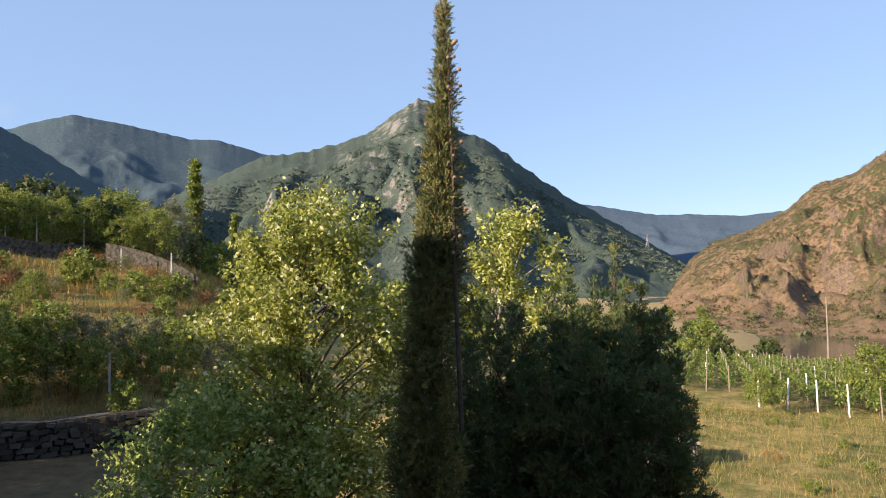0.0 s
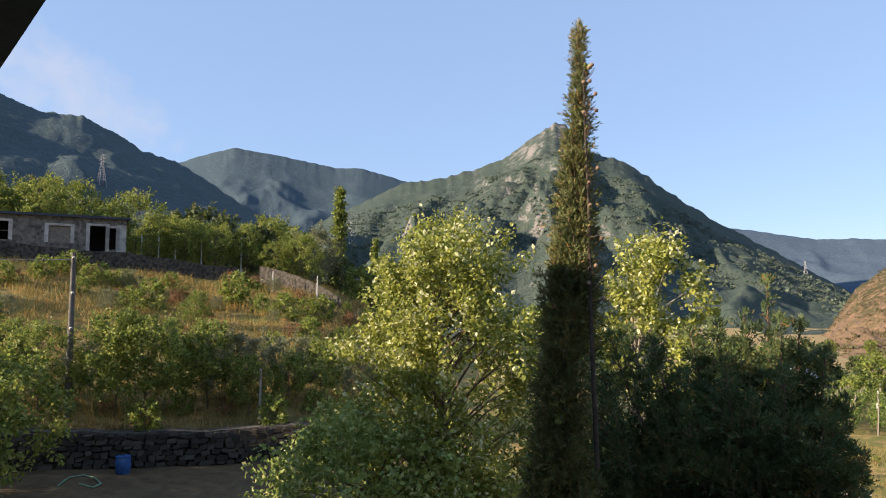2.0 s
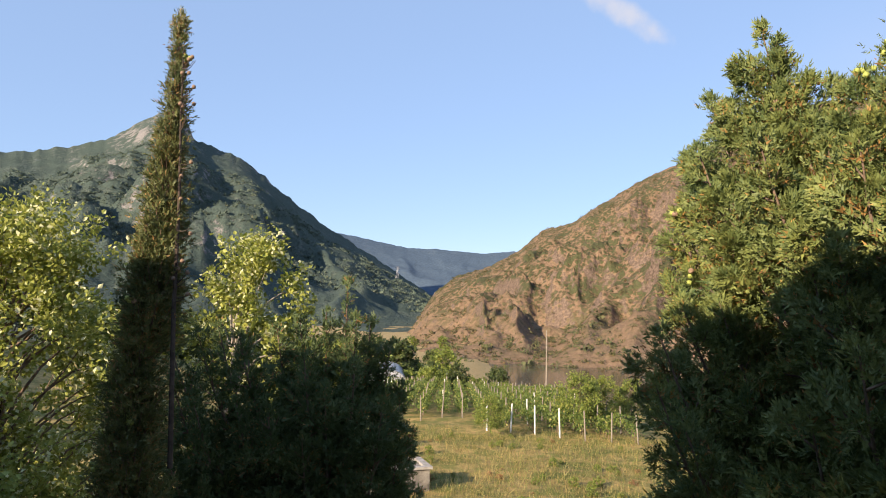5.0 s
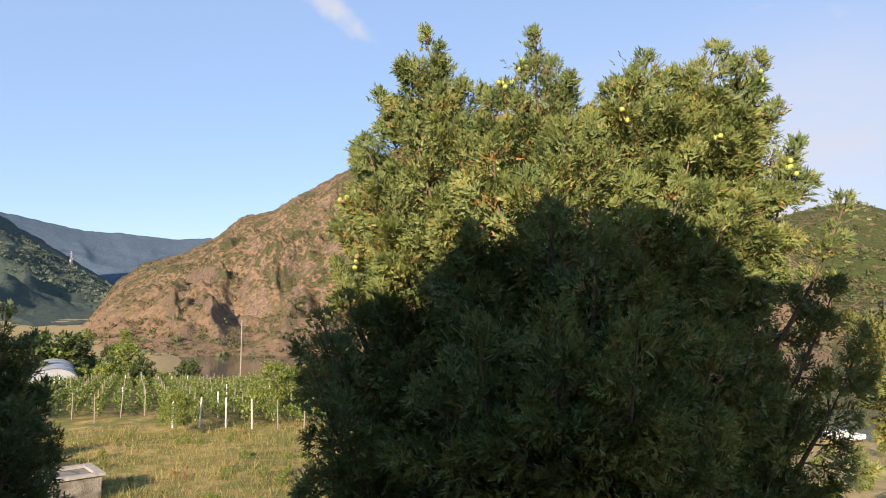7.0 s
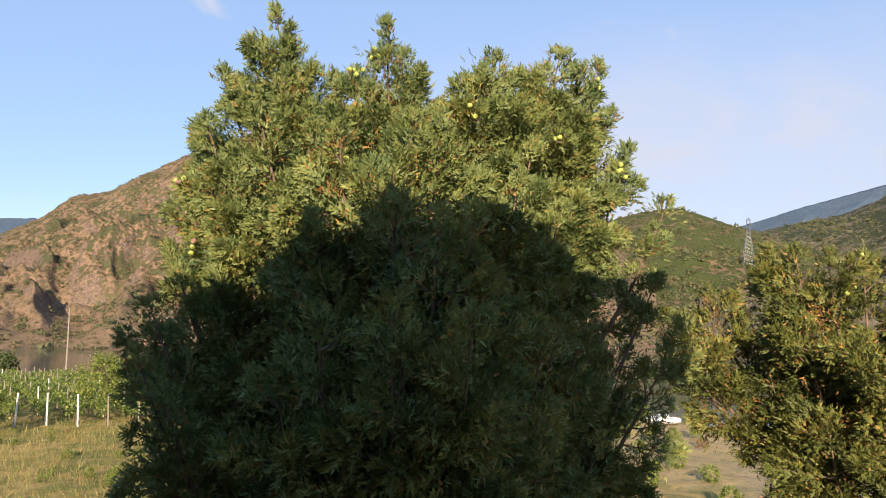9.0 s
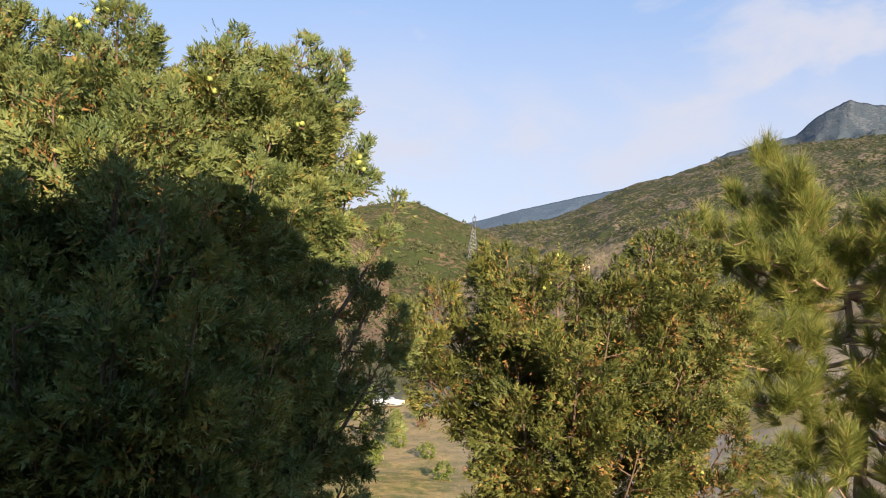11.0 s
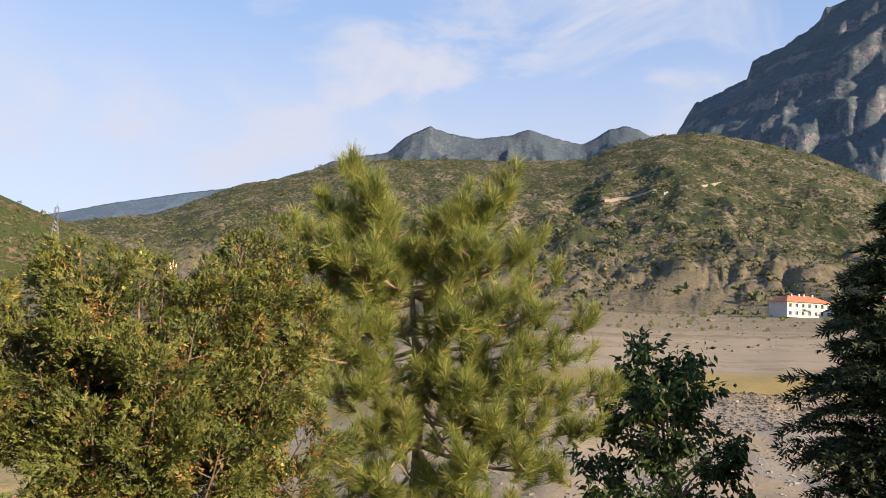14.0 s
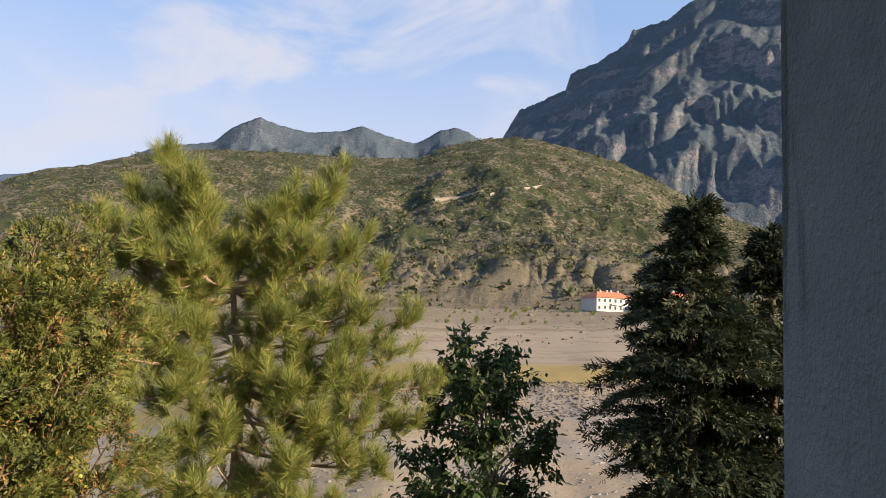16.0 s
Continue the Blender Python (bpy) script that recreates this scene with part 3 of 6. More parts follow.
mountain("far_ridge_east", "distant mountain ridge, painted blue-grey for haze", M_FAR, ((72, 5.4), (80.2, 6.3), (84.8, 7.4), (89.5, 8.3), (93.5, 8.9), (96.9, 9.4), (101, 9.9), (106, 10.2)), 3600, 2400, 0, 4.4, jag=0.04)
mountain("far_rocky_mountains", "distant rocky mountain tops, greyed by painted haze", M_ROCKY, ((90, 7.4), (94.9, 9), (97.2, 9.5), (101, 11.1), (103.3, 11.6), (105.7, 11.9), (107.2, 13.1), (109.3, 14), (110.9, 13.4), (113.3, 12.9), (116, 13.1), (117.6, 13.5), (119.6, 12.75), (121.8, 12.1), (122.7, 12.4), (124, 13.1), (125.3, 13.3), (126.5, 12.9), (128.5, 11.4), (131, 9.9)), 3300, 1700, 0, 8.8, spur=0.34, jag=0.07, size=200, fine=0.05)
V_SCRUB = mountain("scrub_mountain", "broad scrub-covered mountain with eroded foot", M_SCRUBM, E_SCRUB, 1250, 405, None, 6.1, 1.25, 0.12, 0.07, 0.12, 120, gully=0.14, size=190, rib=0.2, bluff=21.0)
mountain("cliff_mountain", "huge cliff mountain with wooded ledges, greyed by painted haze", M_CLIFF, ((126, 8), (128.8, 11.7), (130.7, 14.6), (134.5, 15.9), (135, 17.2), (137.3, 17.9), (139.6, 19.1), (140, 19.9), (142.7, 20.4), (144.4, 21.4), (147.8, 22.2), (151.7, 22.7), (157.5, 22.8), (166, 21)), 2300, 1150, 60, 1.9, 1.0, 0.07, 0.14, rows=210, cliff=0.30, gully=0.3, size=430, rib=0.22, fine=0.022)

# ---- house of the camera: plain walls and a roof with an eave ----
FU, FN = Vector((math.sin(radians(128)), math.cos(radians(128)), 0)), Vector((math.sin(radians(38)), math.cos(radians(38)), 0))
HOUSE = Matrix(((FU.x, FN.x, 0, 0), (FU.y, FN.y, 0, 0), (0, 0, 1, 0), (0, 0, 0, 1)))
house = new("house")
tagged(house, "grey roughcast house with a dark flat eave", "house", kind="structure")
house.matrix_world = HOUSE


def prism(outline, z0, z1):
    """An upright block over an outline of four corners."""
    V = np.array([(x, y, z) for z in (z0, z1) for x, y in outline], float)
    return V, np.array([(3, 2, 1, 0), (4, 5, 6, 7), (0, 1, 5, 4), (1, 2, 6, 5), (2, 3, 7, 6), (3, 0, 4, 7)])


# Unseen right-hand outline is made up: wall slant and roof reach shape the shadow.
part("wall", mesh_of("wall", *prism(((-10.5, -0.323), (-10.5, -4.2), (-0.935, -4.2), (0.91, -0.323)), -2.0, 7.6), M_WALL), house)
part("roof", mesh_of("roof", *prism(((-11.1, 0.54), (-11.1, -4.4), (-0.53, -4.4), (1.8, 0.54)), 7.6, 7.76), M_EAVE), house)

# ---- trees ----
M_CYPRESS = foliage("cypress_leaf", (0.055, 0.08, 0.03), (0.21, 0.22, 0.075), (0.30, 0.19, 0.075), 0.10, 0.25, 0.6, 0.22, 6.0)
M_THUJA = foliage("thuja_leaf", (0.05, 0.095, 0.038), (0.235, 0.260, 0.070), (0.35, 0.22, 0.07), 0.02, 0.16, 0.6, 0.18, 5.0)
M_JUNIPER = foliage("juniper_leaf", (0.03, 0.05, 0.013), (0.165, 0.172, 0.036), (0.33, 0.20, 0.055), 0.02, 0.1, 0.6, 0.18, 4.0)
M_BUSH = foliage("evergreen_leaf", (0.046, 0.078, 0.03), (0.118, 0.158, 0.054), (0.26, 0.16, 0.06), 0.03, 0.25, 0.6, 0.2, 4.0)
M_BRONZE = foliage("bronzed_inner_leaf", (0.15, 0.075, 0.025), (0.34, 0.20, 0.06), (0.12, 0.11, 0.03), 0.15, 0.25, 0.7, 0.5, 6.0)
M_PINE = foliage("pine_needle", (0.085, 0.125, 0.03), (0.34, 0.36, 0.085), (0.42, 0.28, 0.10), 0.06, 0.3, 0.5, 0.4, 4.5)
# Last linden colour paints bright glints onto a random share of leaves.
M_LINDEN = foliage("linden_leaf", (0.18, 0.22, 0.04), (0.44, 0.45, 0.11), (0.66, 0.66, 0.40), 0.13, 0.4, 0.4)
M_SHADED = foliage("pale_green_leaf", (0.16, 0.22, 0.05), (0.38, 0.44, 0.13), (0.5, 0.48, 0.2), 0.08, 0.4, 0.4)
M_CHERRY = foliage("cherry_leaf", (0.026, 0.052, 0.014), (0.065, 0.10, 0.028), (0.16, 0.17, 0.05), 0.05, 0.35, 0.6)
M_FIR = foliage("fir_needle", (0.016, 0.027, 0.011), (0.048, 0.06, 0.022), (0.11, 0.10, 0.04), 0.04, 0.15, 0.8)
M_WALNUT = foliage("walnut_leaf", (0.09, 0.135, 0.028), (0.33, 0.37, 0.076), (0.36, 0.33, 0.10), 0.07, 0.42, 0.5)
M_ORCHARD = foliage("orchard_leaf", (0.09, 0.135, 0.03), (0.30, 0.35, 0.075), (0.36, 0.33, 0.10), 0.06, 0.42, 0.5)
M_OLIVE = foliage("grey_leaf", (0.12, 0.14, 0.08), (0.24, 0.25, 0.14), (0.30, 0.26, 0.12), 0.05, 0.3, 0.55)
M_DARKTREE = foliage("dark_leaf", (0.04, 0.065, 0.025), (0.10, 0.13, 0.04), (0.2, 0.18, 0.06), 0.04, 0.3, 0.5)
M_VINE = foliage("vine_leaf", (0.065, 0.108, 0.022), (0.19, 0.24, 0.055), (0.36, 0.32, 0.10), 0.07, 0.35, 0.5)
M_CONE_G = plain("green_cone", (0.27, 0.32, 0.075), (0.38, 0.42, 0.11), 40, 0.6, depth=0.002)
M_CONE_B = plain("brown_cone", (0.20, 0.125, 0.085), (0.32, 0.22, 0.15), 40, 0.8, depth=0.002)


def cone_mesh(name, mat, r):
    bm = bmesh.new()
    bmesh.ops.create_icosphere(bm, subdivisions=2, radius=r)
    for v in bm.verts:
        v.co *= 1 + 0.16 * noise.noise(v.co * 90 / 1.0 + Vector((r * 99, 0, 0)))
        v.co.z *= 1.12
    me = bpy.data.meshes.new(name)
    bm.to_mesh(me)
    bm.free()
    me.materials.append(mat)
    return me


CONE_G, CONE_B = cone_mesh("green_cone", M_CONE_G, 0.0145), cone_mesh("brown_cone", M_CONE_B, 0.0155)


def bow(a, b, bend, n=9):
    """Points from a to b on a bowed line."""
    a, b = np.asarray(a, float), np.asarray(b, float)
    u = np.linspace(0, 1, n)[:, None]
    return a + (b - a) * u + np.asarray(bend, float) * (u * (1 - u) * 4)


def along(P, u):
    """Points and directions at the fractions u of a polyline."""
    f = np.clip(u, 0, 1) * (len(P) - 1)
    i = np.minimum(f.astype(int), len(P) - 2)
    w = (f - i)[:, None]
    return P[i] * (1 - w) + P[i + 1] * w, unit(P[i + 1] - P[i])



def plume_tree(name, label, base, leaders, mat, seed, gap=0.045, per_m=170, spray=(0.04, 0.07), rise=0.8, fan=0.2, flat=0.55, tip=0.6, power=0.8, count=5, blade=0.32, dry=0.18, clusters=0, cones_from=0.0, spread=0.45, start=0.12, stub=None, full_from=0.0):
    """A cypress-like tree: leaders (start, tip, bend, widest radius, share of that radius at the start) carry teardrop plumes of flat sprays, bronzed inside."""
    rng = np.random.default_rng(seed)
    tree = tagged(new(name), label, "tree")
    base = np.asarray(base, float)
    tree.location = base
    leaf, inner, twigs, spots = [], [], [], []
    for (p, q, bend, R, low) in leaders:
        P = bow(p, q, bend) - base
        L = np.linalg.norm(P[-1] - P[0])
        nb = max(7, int(L / gap))
        u = start + (1 - start) * (np.arange(nb) + rng.random(nb)) / nb
        c, T = along(P, u)
        A = unit(np.cross(T, np.array([0.3, 0.2, 1.0])))
        B = np.cross(T, A)
        ph = np.arange(nb) * 2.399 + rng.uniform(0, 6.3) + rng.normal(0, 0.4, nb)
        o = A * np.cos(ph)[:, None] + B * np.sin(ph)[:, None]
        env = R * np.minimum(low + (1 - low) * u * 2.6, 1.0) * np.clip((1.04 - u) / tip, 0.1, 1) ** power * rng.uniform(0.5, 1.3, nb)
        size = np.maximum(env * 1.25, 0.05)
        d = unit(o * (0.9 * (1 - 0.6 * u ** 5))[:, None] + T * rise + rng.normal(0, 0.16, (nb, 3)))
        c[-1], d[-1], size[-1] = P[-1] - T[-1] * 0.06, T[-1], 0.13
        e = c + d * size[:, None]
        S = unit(np.cross(d, rng.normal(size=(nb, 3))))
        N = np.cross(d, S)
        thick = 1.9 if q[2] > full_from else 1.3
        per = np.maximum(9, (per_m * thick * size).astype(int))
        i = np.repeat(np.arange(nb), per)
        n = len(i)
        v = rng.uniform(0.1, 1.0, n) ** 0.75
        wide = fan * np.minimum(size[i], 0.24) * np.sin(math.pi * np.clip(v, 0.02, 0.95) ** 0.9) + 0.01
        a, b = rng.normal(size=n), rng.normal(size=n) * flat
        off = S[i] * a[:, None] + N[i] * b[:, None]
        pos = c[i] + d[i] * (size[i] * v)[:, None] + off * wide[:, None]
        D = unit(d[i] * 0.8 + off * spread + rng.normal(0, 0.3, (n, 3)) + np.array([0, 0, 0.12]))
        ln = rng.uniform(*spray, n) * np.clip(0.75 + 2.2 * size[i], 0.75, 1.2)
        old = rng.random(n) < dry * np.clip(1.35 - 2.0 * v, 0, 2) * (0.25 + 3.0 * rng.random(nb) ** 3)[i]
        # the sprays lie like shingles round their plume
        face = off + T[i] * 0.2 + np.array([0, 0, 0.25]) + rng.normal(0, 0.3, (n, 3))
        leaf.append(sprays(rng, pos[~old], D[~old], ln[~old], count, 0.8, blade, face=face[~old]))
        if old.any():
            inner.append(sprays(rng, pos[old], D[old], ln[old], count - 2, 0.8, blade, face=face[old]))
        if q[2] > cones_from:
            spots.append(e[u > 0.35])
        for j in range(nb):
            twigs.append(tube(np.stack([c[j], (c[j] + e[j]) / 2 + [0, 0, -0.008], e[j]]), [0.0055, 0.004, 0.0015], 4))
        word = "trunk" if np.allclose(p, base) else "limb"
        part(word, mesh_of(word, *tube(P, np.linspace(0.008 + 0.010 * L, 0.003, len(P)), 7), M_BARK, True), tree)
    tagged(part("twig", mesh_of("twig", *joined(twigs), M_BARK, True), tree), kind="stuff")
    part("crown", mesh_of("crown", *joined(leaf), mat), tree)
    if inner:
        part("inner_foliage", mesh_of("inner_foliage", *joined(inner), M_BRONZE), tree, "bronzed dry inner foliage")
    if stub is not None:
        foot, head = stub[0] - base, stub[1] - base
        P = bow(foot, head, (0.02, 0, 0), 6)
        top = part("broken_top", mesh_of("broken_top", *tube(P, np.linspace(0.045, 0.03, 6), 9), M_BARK, True), tree, "snapped brown stem")
        part("splinter", mesh_of("splinter", *joined([tube([P[-1] + [x, y, -0.02], P[-1] + [x * 1.3, y * 1.3, h]], [0.014, 0.002], 5) for x, y, h in ((0.02, 0, 0.05), (-0.02, 0.015, 0.03), (0, -0.02, 0.025))]), M_SPLINTER), top, "pale splintered wood")
    if clusters:
        spots = np.concatenate(spots)
        high = spots[:, 2] - spots[:, 2].min() + 0.05
        for k in rng.choice(len(spots), clusters, replace=False, p=high / high.sum()):
            for _ in range(rng.integers(4, 9)):
                ob = part("cone", CONE_G if rng.random() < 0.84 else CONE_B, tree)
                ob.location = spots[k] + rng.normal(0, 0.02, 3)
                ob.rotation_euler = rng.uniform(0, 3, 3)
    return tree


def to_ground(p):
    return np.array([p[0], p[1], float(ground_z(p[0], p[1])) - 0.05])


# the slender cypress spire
c_top = aim(0.35, 25.6, 4.05)
c_mid = aim(-1.5, 7.0, 4.05)
c_base = to_ground(c_mid)
c_low = aim(-1.5, -16.0, 4.05)
cypress = plume_tree("cypress", "slender columnar cypress with dry bronze lower leaves", c_base, [(c_base, c_low, (0, 0, 0), 0.36, 0.9), (c_low - [0, 0, 0.6], c_mid + [0, 0, 0.12], (0, 0, 0), 0.37, 1.0), (c_mid - [0, 0, 0.8], c_top, (0.03, 0, 0), 0.24, 1.0)], M_CYPRESS, 11, gap=0.0055, per_m=78, spray=(0.03, 0.055), rise=1.5, fan=0.22, tip=1.1, power=0.85, dry=0.12, clusters=7, cones_from=5.0, spread=0.6)
# the bare stem that climbs along its sunless side, with twigs and dry cones
stem = np.array([aim(1.25, -8.0, 3.95), aim(0.95, 4.0, 3.97), aim(0.95, 12.0, 3.99), aim(0.75, 19.0, 4.0), aim(0.7, 23.8, 4.02)]) - c_base
part("bare_stem", mesh_of("bare_stem", *tube(stem, [0.014, 0.012, 0.009, 0.006, 0.003], 7), M_DEADWOOD, True), cypress, "bare dark stem")
rng = np.random.default_rng(12)
for k in range(34):
    p, t = along(stem, np.array([rng.uniform(0.25, 1.0)]))
    e = p[0] + np.array([rng.uniform(-0.01, 0.07), rng.uniform(-0.07, 0.0), rng.uniform(0.0, 0.07)])
    part("bare_twig", mesh_of("bare_twig", *tube(bow(p[0], e, (0, 0, -0.012), 4), [0.004, 0.003, 0.0025, 0.0015], 4), M_DEADWOOD), cypress)
    if k % 2:
        cone = part("cone", CONE_B, cypress)
        cone.location, cone.scale = e, (0.75, 0.75, 0.75)



def leaders_from(trunk, tips, R, low=0.35, rise=0.45):
    """Leaders that branch off a trunk point (x, y, z) to the tips (bearing, height angle, distance, radius)."""
    out = []
    for az, el, d, r in tips:
        q = aim(az, el, d)
        drop = rise * np.linalg.norm(q[:2] - trunk[:2]) + 0.9
        p = np.array([trunk[0] * 0.75 + q[0] * 0.25, trunk[1] * 0.75 + q[1] * 0.25, max(min(trunk[2], q[2] - drop), trunk[2] - 3.0)])
        out.append((p, q, 0.12 * np.array([q[0] - p[0], q[1] - p[1], 0.0]) + np.array([0, 0, -0.05]), r * R, low))
    return out


t_mid = aim(54, -6, 4.0)
t_base = to_ground(t_mid)
tips = [(44.0, 23.9, 3.9, 1.0), (42.2, 20.6, 3.95, 0.8), (40.0, 19.2, 4.0, 0.8), (45.6, 18.6, 3.8, 1.0), (38.0, 15.0, 4.1, 0.8), (37.0, 10.5, 4.1, 0.9), (53.1, 23.2, 3.7, 0.9), (49.2, 18.6, 3.8, 0.9), (51.5, 18.2, 3.6, 1.0), (55.3, 18.2, 3.7, 0.9), (61.9, 20.6, 3.8, 1.0), (59.6, 18.8, 3.8, 0.9), (57.2, 16.8, 3.7, 1.0), (67.4, 20.5, 4.0, 0.9), (70.3, 19.2, 4.1, 0.8), (64.6, 17.0, 3.9, 1.0), (71.0, 15.4, 4.1, 0.8), (72.2, 12.6, 4.1, 0.8), (74.6, 8.0, 4.1, 0.55), (68.2, 15.5, 3.9, 1.0), (43.2, 21.4, 3.85, 0.9), (45.2, 21.2, 3.9, 0.9), (41.3, 18.6, 3.9, 1.0), (52.0, 20.6, 3.7, 0.9), (54.3, 20.8, 3.75, 0.9), (50.4, 19.4, 3.7, 0.8), (60.8, 19.4, 3.75, 1.0), (63.2, 18.6, 3.85, 1.0), (62.2, 17.0, 3.8, 1.0), (66.0, 19.2, 3.95, 1.0), (68.8, 19.0, 4.0, 1.0), (69.6, 16.8, 4.0, 1.0), (71.6, 10.5, 4.0, 0.9),
        (36.4, 5.2, 4.1, 0.9), (34.8, 1.2, 3.4, 0.8), (34.0, -2.5, 3.1, 0.8), (35.8, -5.6, 3.0, 0.8), (36.2, -10.8, 3.0, 0.7), (73.6, 2.2, 4.1, 0.9), (74.8, -1.4, 4.1, 0.9), (71.2, -5.6, 4.0, 0.8), (69.6, -9.0, 4.0, 0.8), (71.2, -13.0, 4.0, 0.8)]
shuffle = np.random.default_rng(23)
for el in (15.0, 11.0, 7.0, 3.0, -1.0, -5.0, -9.5, -15.0):
    half = 16.5 if el > 8 else 18.5
    for az in np.arange(54.5 - half, 54.6 + half, 4.2):
        a2 = az + shuffle.uniform(-1.8, 1.8)
        if el < -3:
            a2 = max(a2, 38.2)
        out = min(4.1, 2.3 + (0.9 * ((57 - a2) / 17) ** 2 if a2 < 57 else 1.5 * ((a2 - 57) / 13) ** 2))
        tips.append((a2, el + shuffle.uniform(-1.8, 1.8), out + 0.03 * max(0.0, el + 2.0) + shuffle.uniform(-0.2, 0.25), shuffle.uniform(0.75, 1.2)))
thuja_leaders = leaders_from(t_mid + [0, 0, 0.6], tips, 0.30, 0.5)
thuja_leaders.append((t_base, t_mid + [0, 0, 1.2], (0, 0, 0), 0.5, 0.6))
plume_tree("thuja", "broad cone-bearing cypress tree, sunlit top over shaded skirt", t_base, thuja_leaders, M_THUJA, 21, gap=0.1, per_m=400, spray=(0.036, 0.06), rise=0.6, fan=0.25, tip=0.42, power=0.7, dry=0.26, clusters=60, cones_from=7.0, full_from=6.9)

b_mid = aim(12.5, -6, 5.2)
b_base = to_ground(b_mid)
tips = [(12.9, 5.6, 5.5, 0.45), (11.4, 3.0, 5.4, 0.7), (14.6, 2.4, 5.4, 0.9), (13.6, 2.8, 5.3, 0.8), (9.6, 2.4, 5.3, 1.0), (8.0, 1.9, 5.2, 1.0), (5.5, 1.2, 5.0, 1.0), (16.0, 0.4, 5.4, 0.9), (16.9, -2.8, 5.3, 0.8), (17.4, -6.6, 5.2, 0.8), (11.5, -3, 4.7, 1.2), (15.5, -4, 4.7, 1.2), (7.5, -4, 4.7, 1.2), (16.4, -11, 4.9, 1.0), (13, -10, 4.6, 1.2), (8, -11, 4.6, 1.2), (4.5, -8, 4.8, 1.0), (2.6, 1.4, 5.0, 0.8), (4.0, 1.9, 5.3, 0.8), (2.6, -4.0, 4.8, 0.9), (3.5, -10.0, 4.7, 1.0), (1.8, -14.0, 4.7, 1.0), (6.0, -16.0, 4.7, 1.0), (16.8, -14, 5, 0.9), (12, -18, 4.8, 1.2), (10.0, -0.5, 4.8, 1.0), (13.5, -1.0, 4.9, 1.0), (16.6, -7.5, 4.8, 1.0), (10.0, -7.0, 4.6, 1.1), (5.5, -4.0, 4.8, 1.0), (15.0, -14.0, 4.6, 1.2), (9.5, -15.0, 4.6, 1.1), (0.2, 1.6, 5.3, 0.8), (0.8, -2.0, 5.1, 0.9), (0.4, -6.5, 4.9, 0.9), (0.4, -11.0, 4.8, 0.9), (-0.2, -15.5, 4.8, 0.9), (-1.0, -9.0, 5.1, 0.9), (-1.0, -3.5, 5.3, 0.9)]
bush_leaders = leaders_from(b_mid, tips, 0.26, 0.5)
bush_leaders.append((b_base, b_mid, (0, 0, 0), 0.7, 0.8))
plume_tree("arborvitae", "dense dark green arborvitae with brown dead tips", b_base, bush_leaders, M_BUSH, 31, gap=0.055, per_m=150, spray=(0.045, 0.075), rise=0.8, fan=0.26, dry=0.06)

j_mid = aim(87.5, -10, 5.3)
j_base = to_ground(j_mid)
tips = [(74.6, -0.6, 5.0, 0.5), (75.6, -1.0, 5.0, 0.6), (77.2, 1.0, 5.2, 0.7), (79.2, -1.0, 5.1, 0.7), (81.3, 4.0, 5.2, 0.8), (83.0, 3.8, 5.1, 0.8), (85.0, 3.2, 5.0, 0.8), (87.1, 3.0, 5.1, 0.7), (91.7, 2.6, 5.2, 0.8), (94.6, 4.6, 5.4, 0.9), (97.2, 5.8, 5.6, 0.9), (98.6, 3.6, 5.6, 0.8), (80.6, -4.2, 5.0, 0.7), (81.8, -7.4, 4.9, 0.7), (83.0, -10.4, 4.9, 0.7), (81.8, -14.2, 4.9, 0.6), (83.2, -1.5, 4.8, 1.0), (86.5, -2.5, 4.7, 1.0), (91.0, -2.0, 4.8, 1.1), (95.5, -1.5, 5.1, 1.0), (99.5, -3.0, 5.3, 0.9), (100.5, 0.0, 5.5, 0.9), (100.0, -9.0, 5.2, 1.0), (99.0, -13.5, 5.0, 1.0), (88.5, -4.5, 4.5, 0.9), (93.0, -11.0, 4.5, 1.0), (84.0, -8.0, 4.6, 1.0), (90.0, -8.5, 4.6, 1.1), (96.0, -8.5, 4.8, 1.0), (84.6, -13.5, 4.8, 0.8), (87.0, -14.5, 4.6, 1.0), (94.0, -15.0, 4.8, 1.0), (86.5, -19, 5, 1), (92, -20, 5, 1), (98, -18, 5, 1), (97.5, 1.5, 5.4, 1.0), (93.5, 1.0, 5.2, 1.0), (82.0, 0.5, 5.1, 0.9), (96.5, -5.0, 5.0, 1.0), (82.5, -18.0, 4.9, 0.7)]
jun_leaders = leaders_from(j_mid, tips, 0.30, 0.45, 0.2)
jun_leaders.append((j_base, aim(88.8, 2.6, 5.1), (0, 0, 0), 0.10, 0.8))
plume_tree("juniper", "ragged yellow-green cypress with cones and dry inner twigs", j_base, jun_leaders, M_JUNIPER, 41, gap=0.085, per_m=270, spray=(0.042, 0.07), rise=0.45, fan=0.34, tip=0.28, power=0.6, dry=0.6, clusters=20, cones_from=5.5, stub=(aim(89.2, -8.0, 5.5), aim(89.3, 2.7, 5.4)))



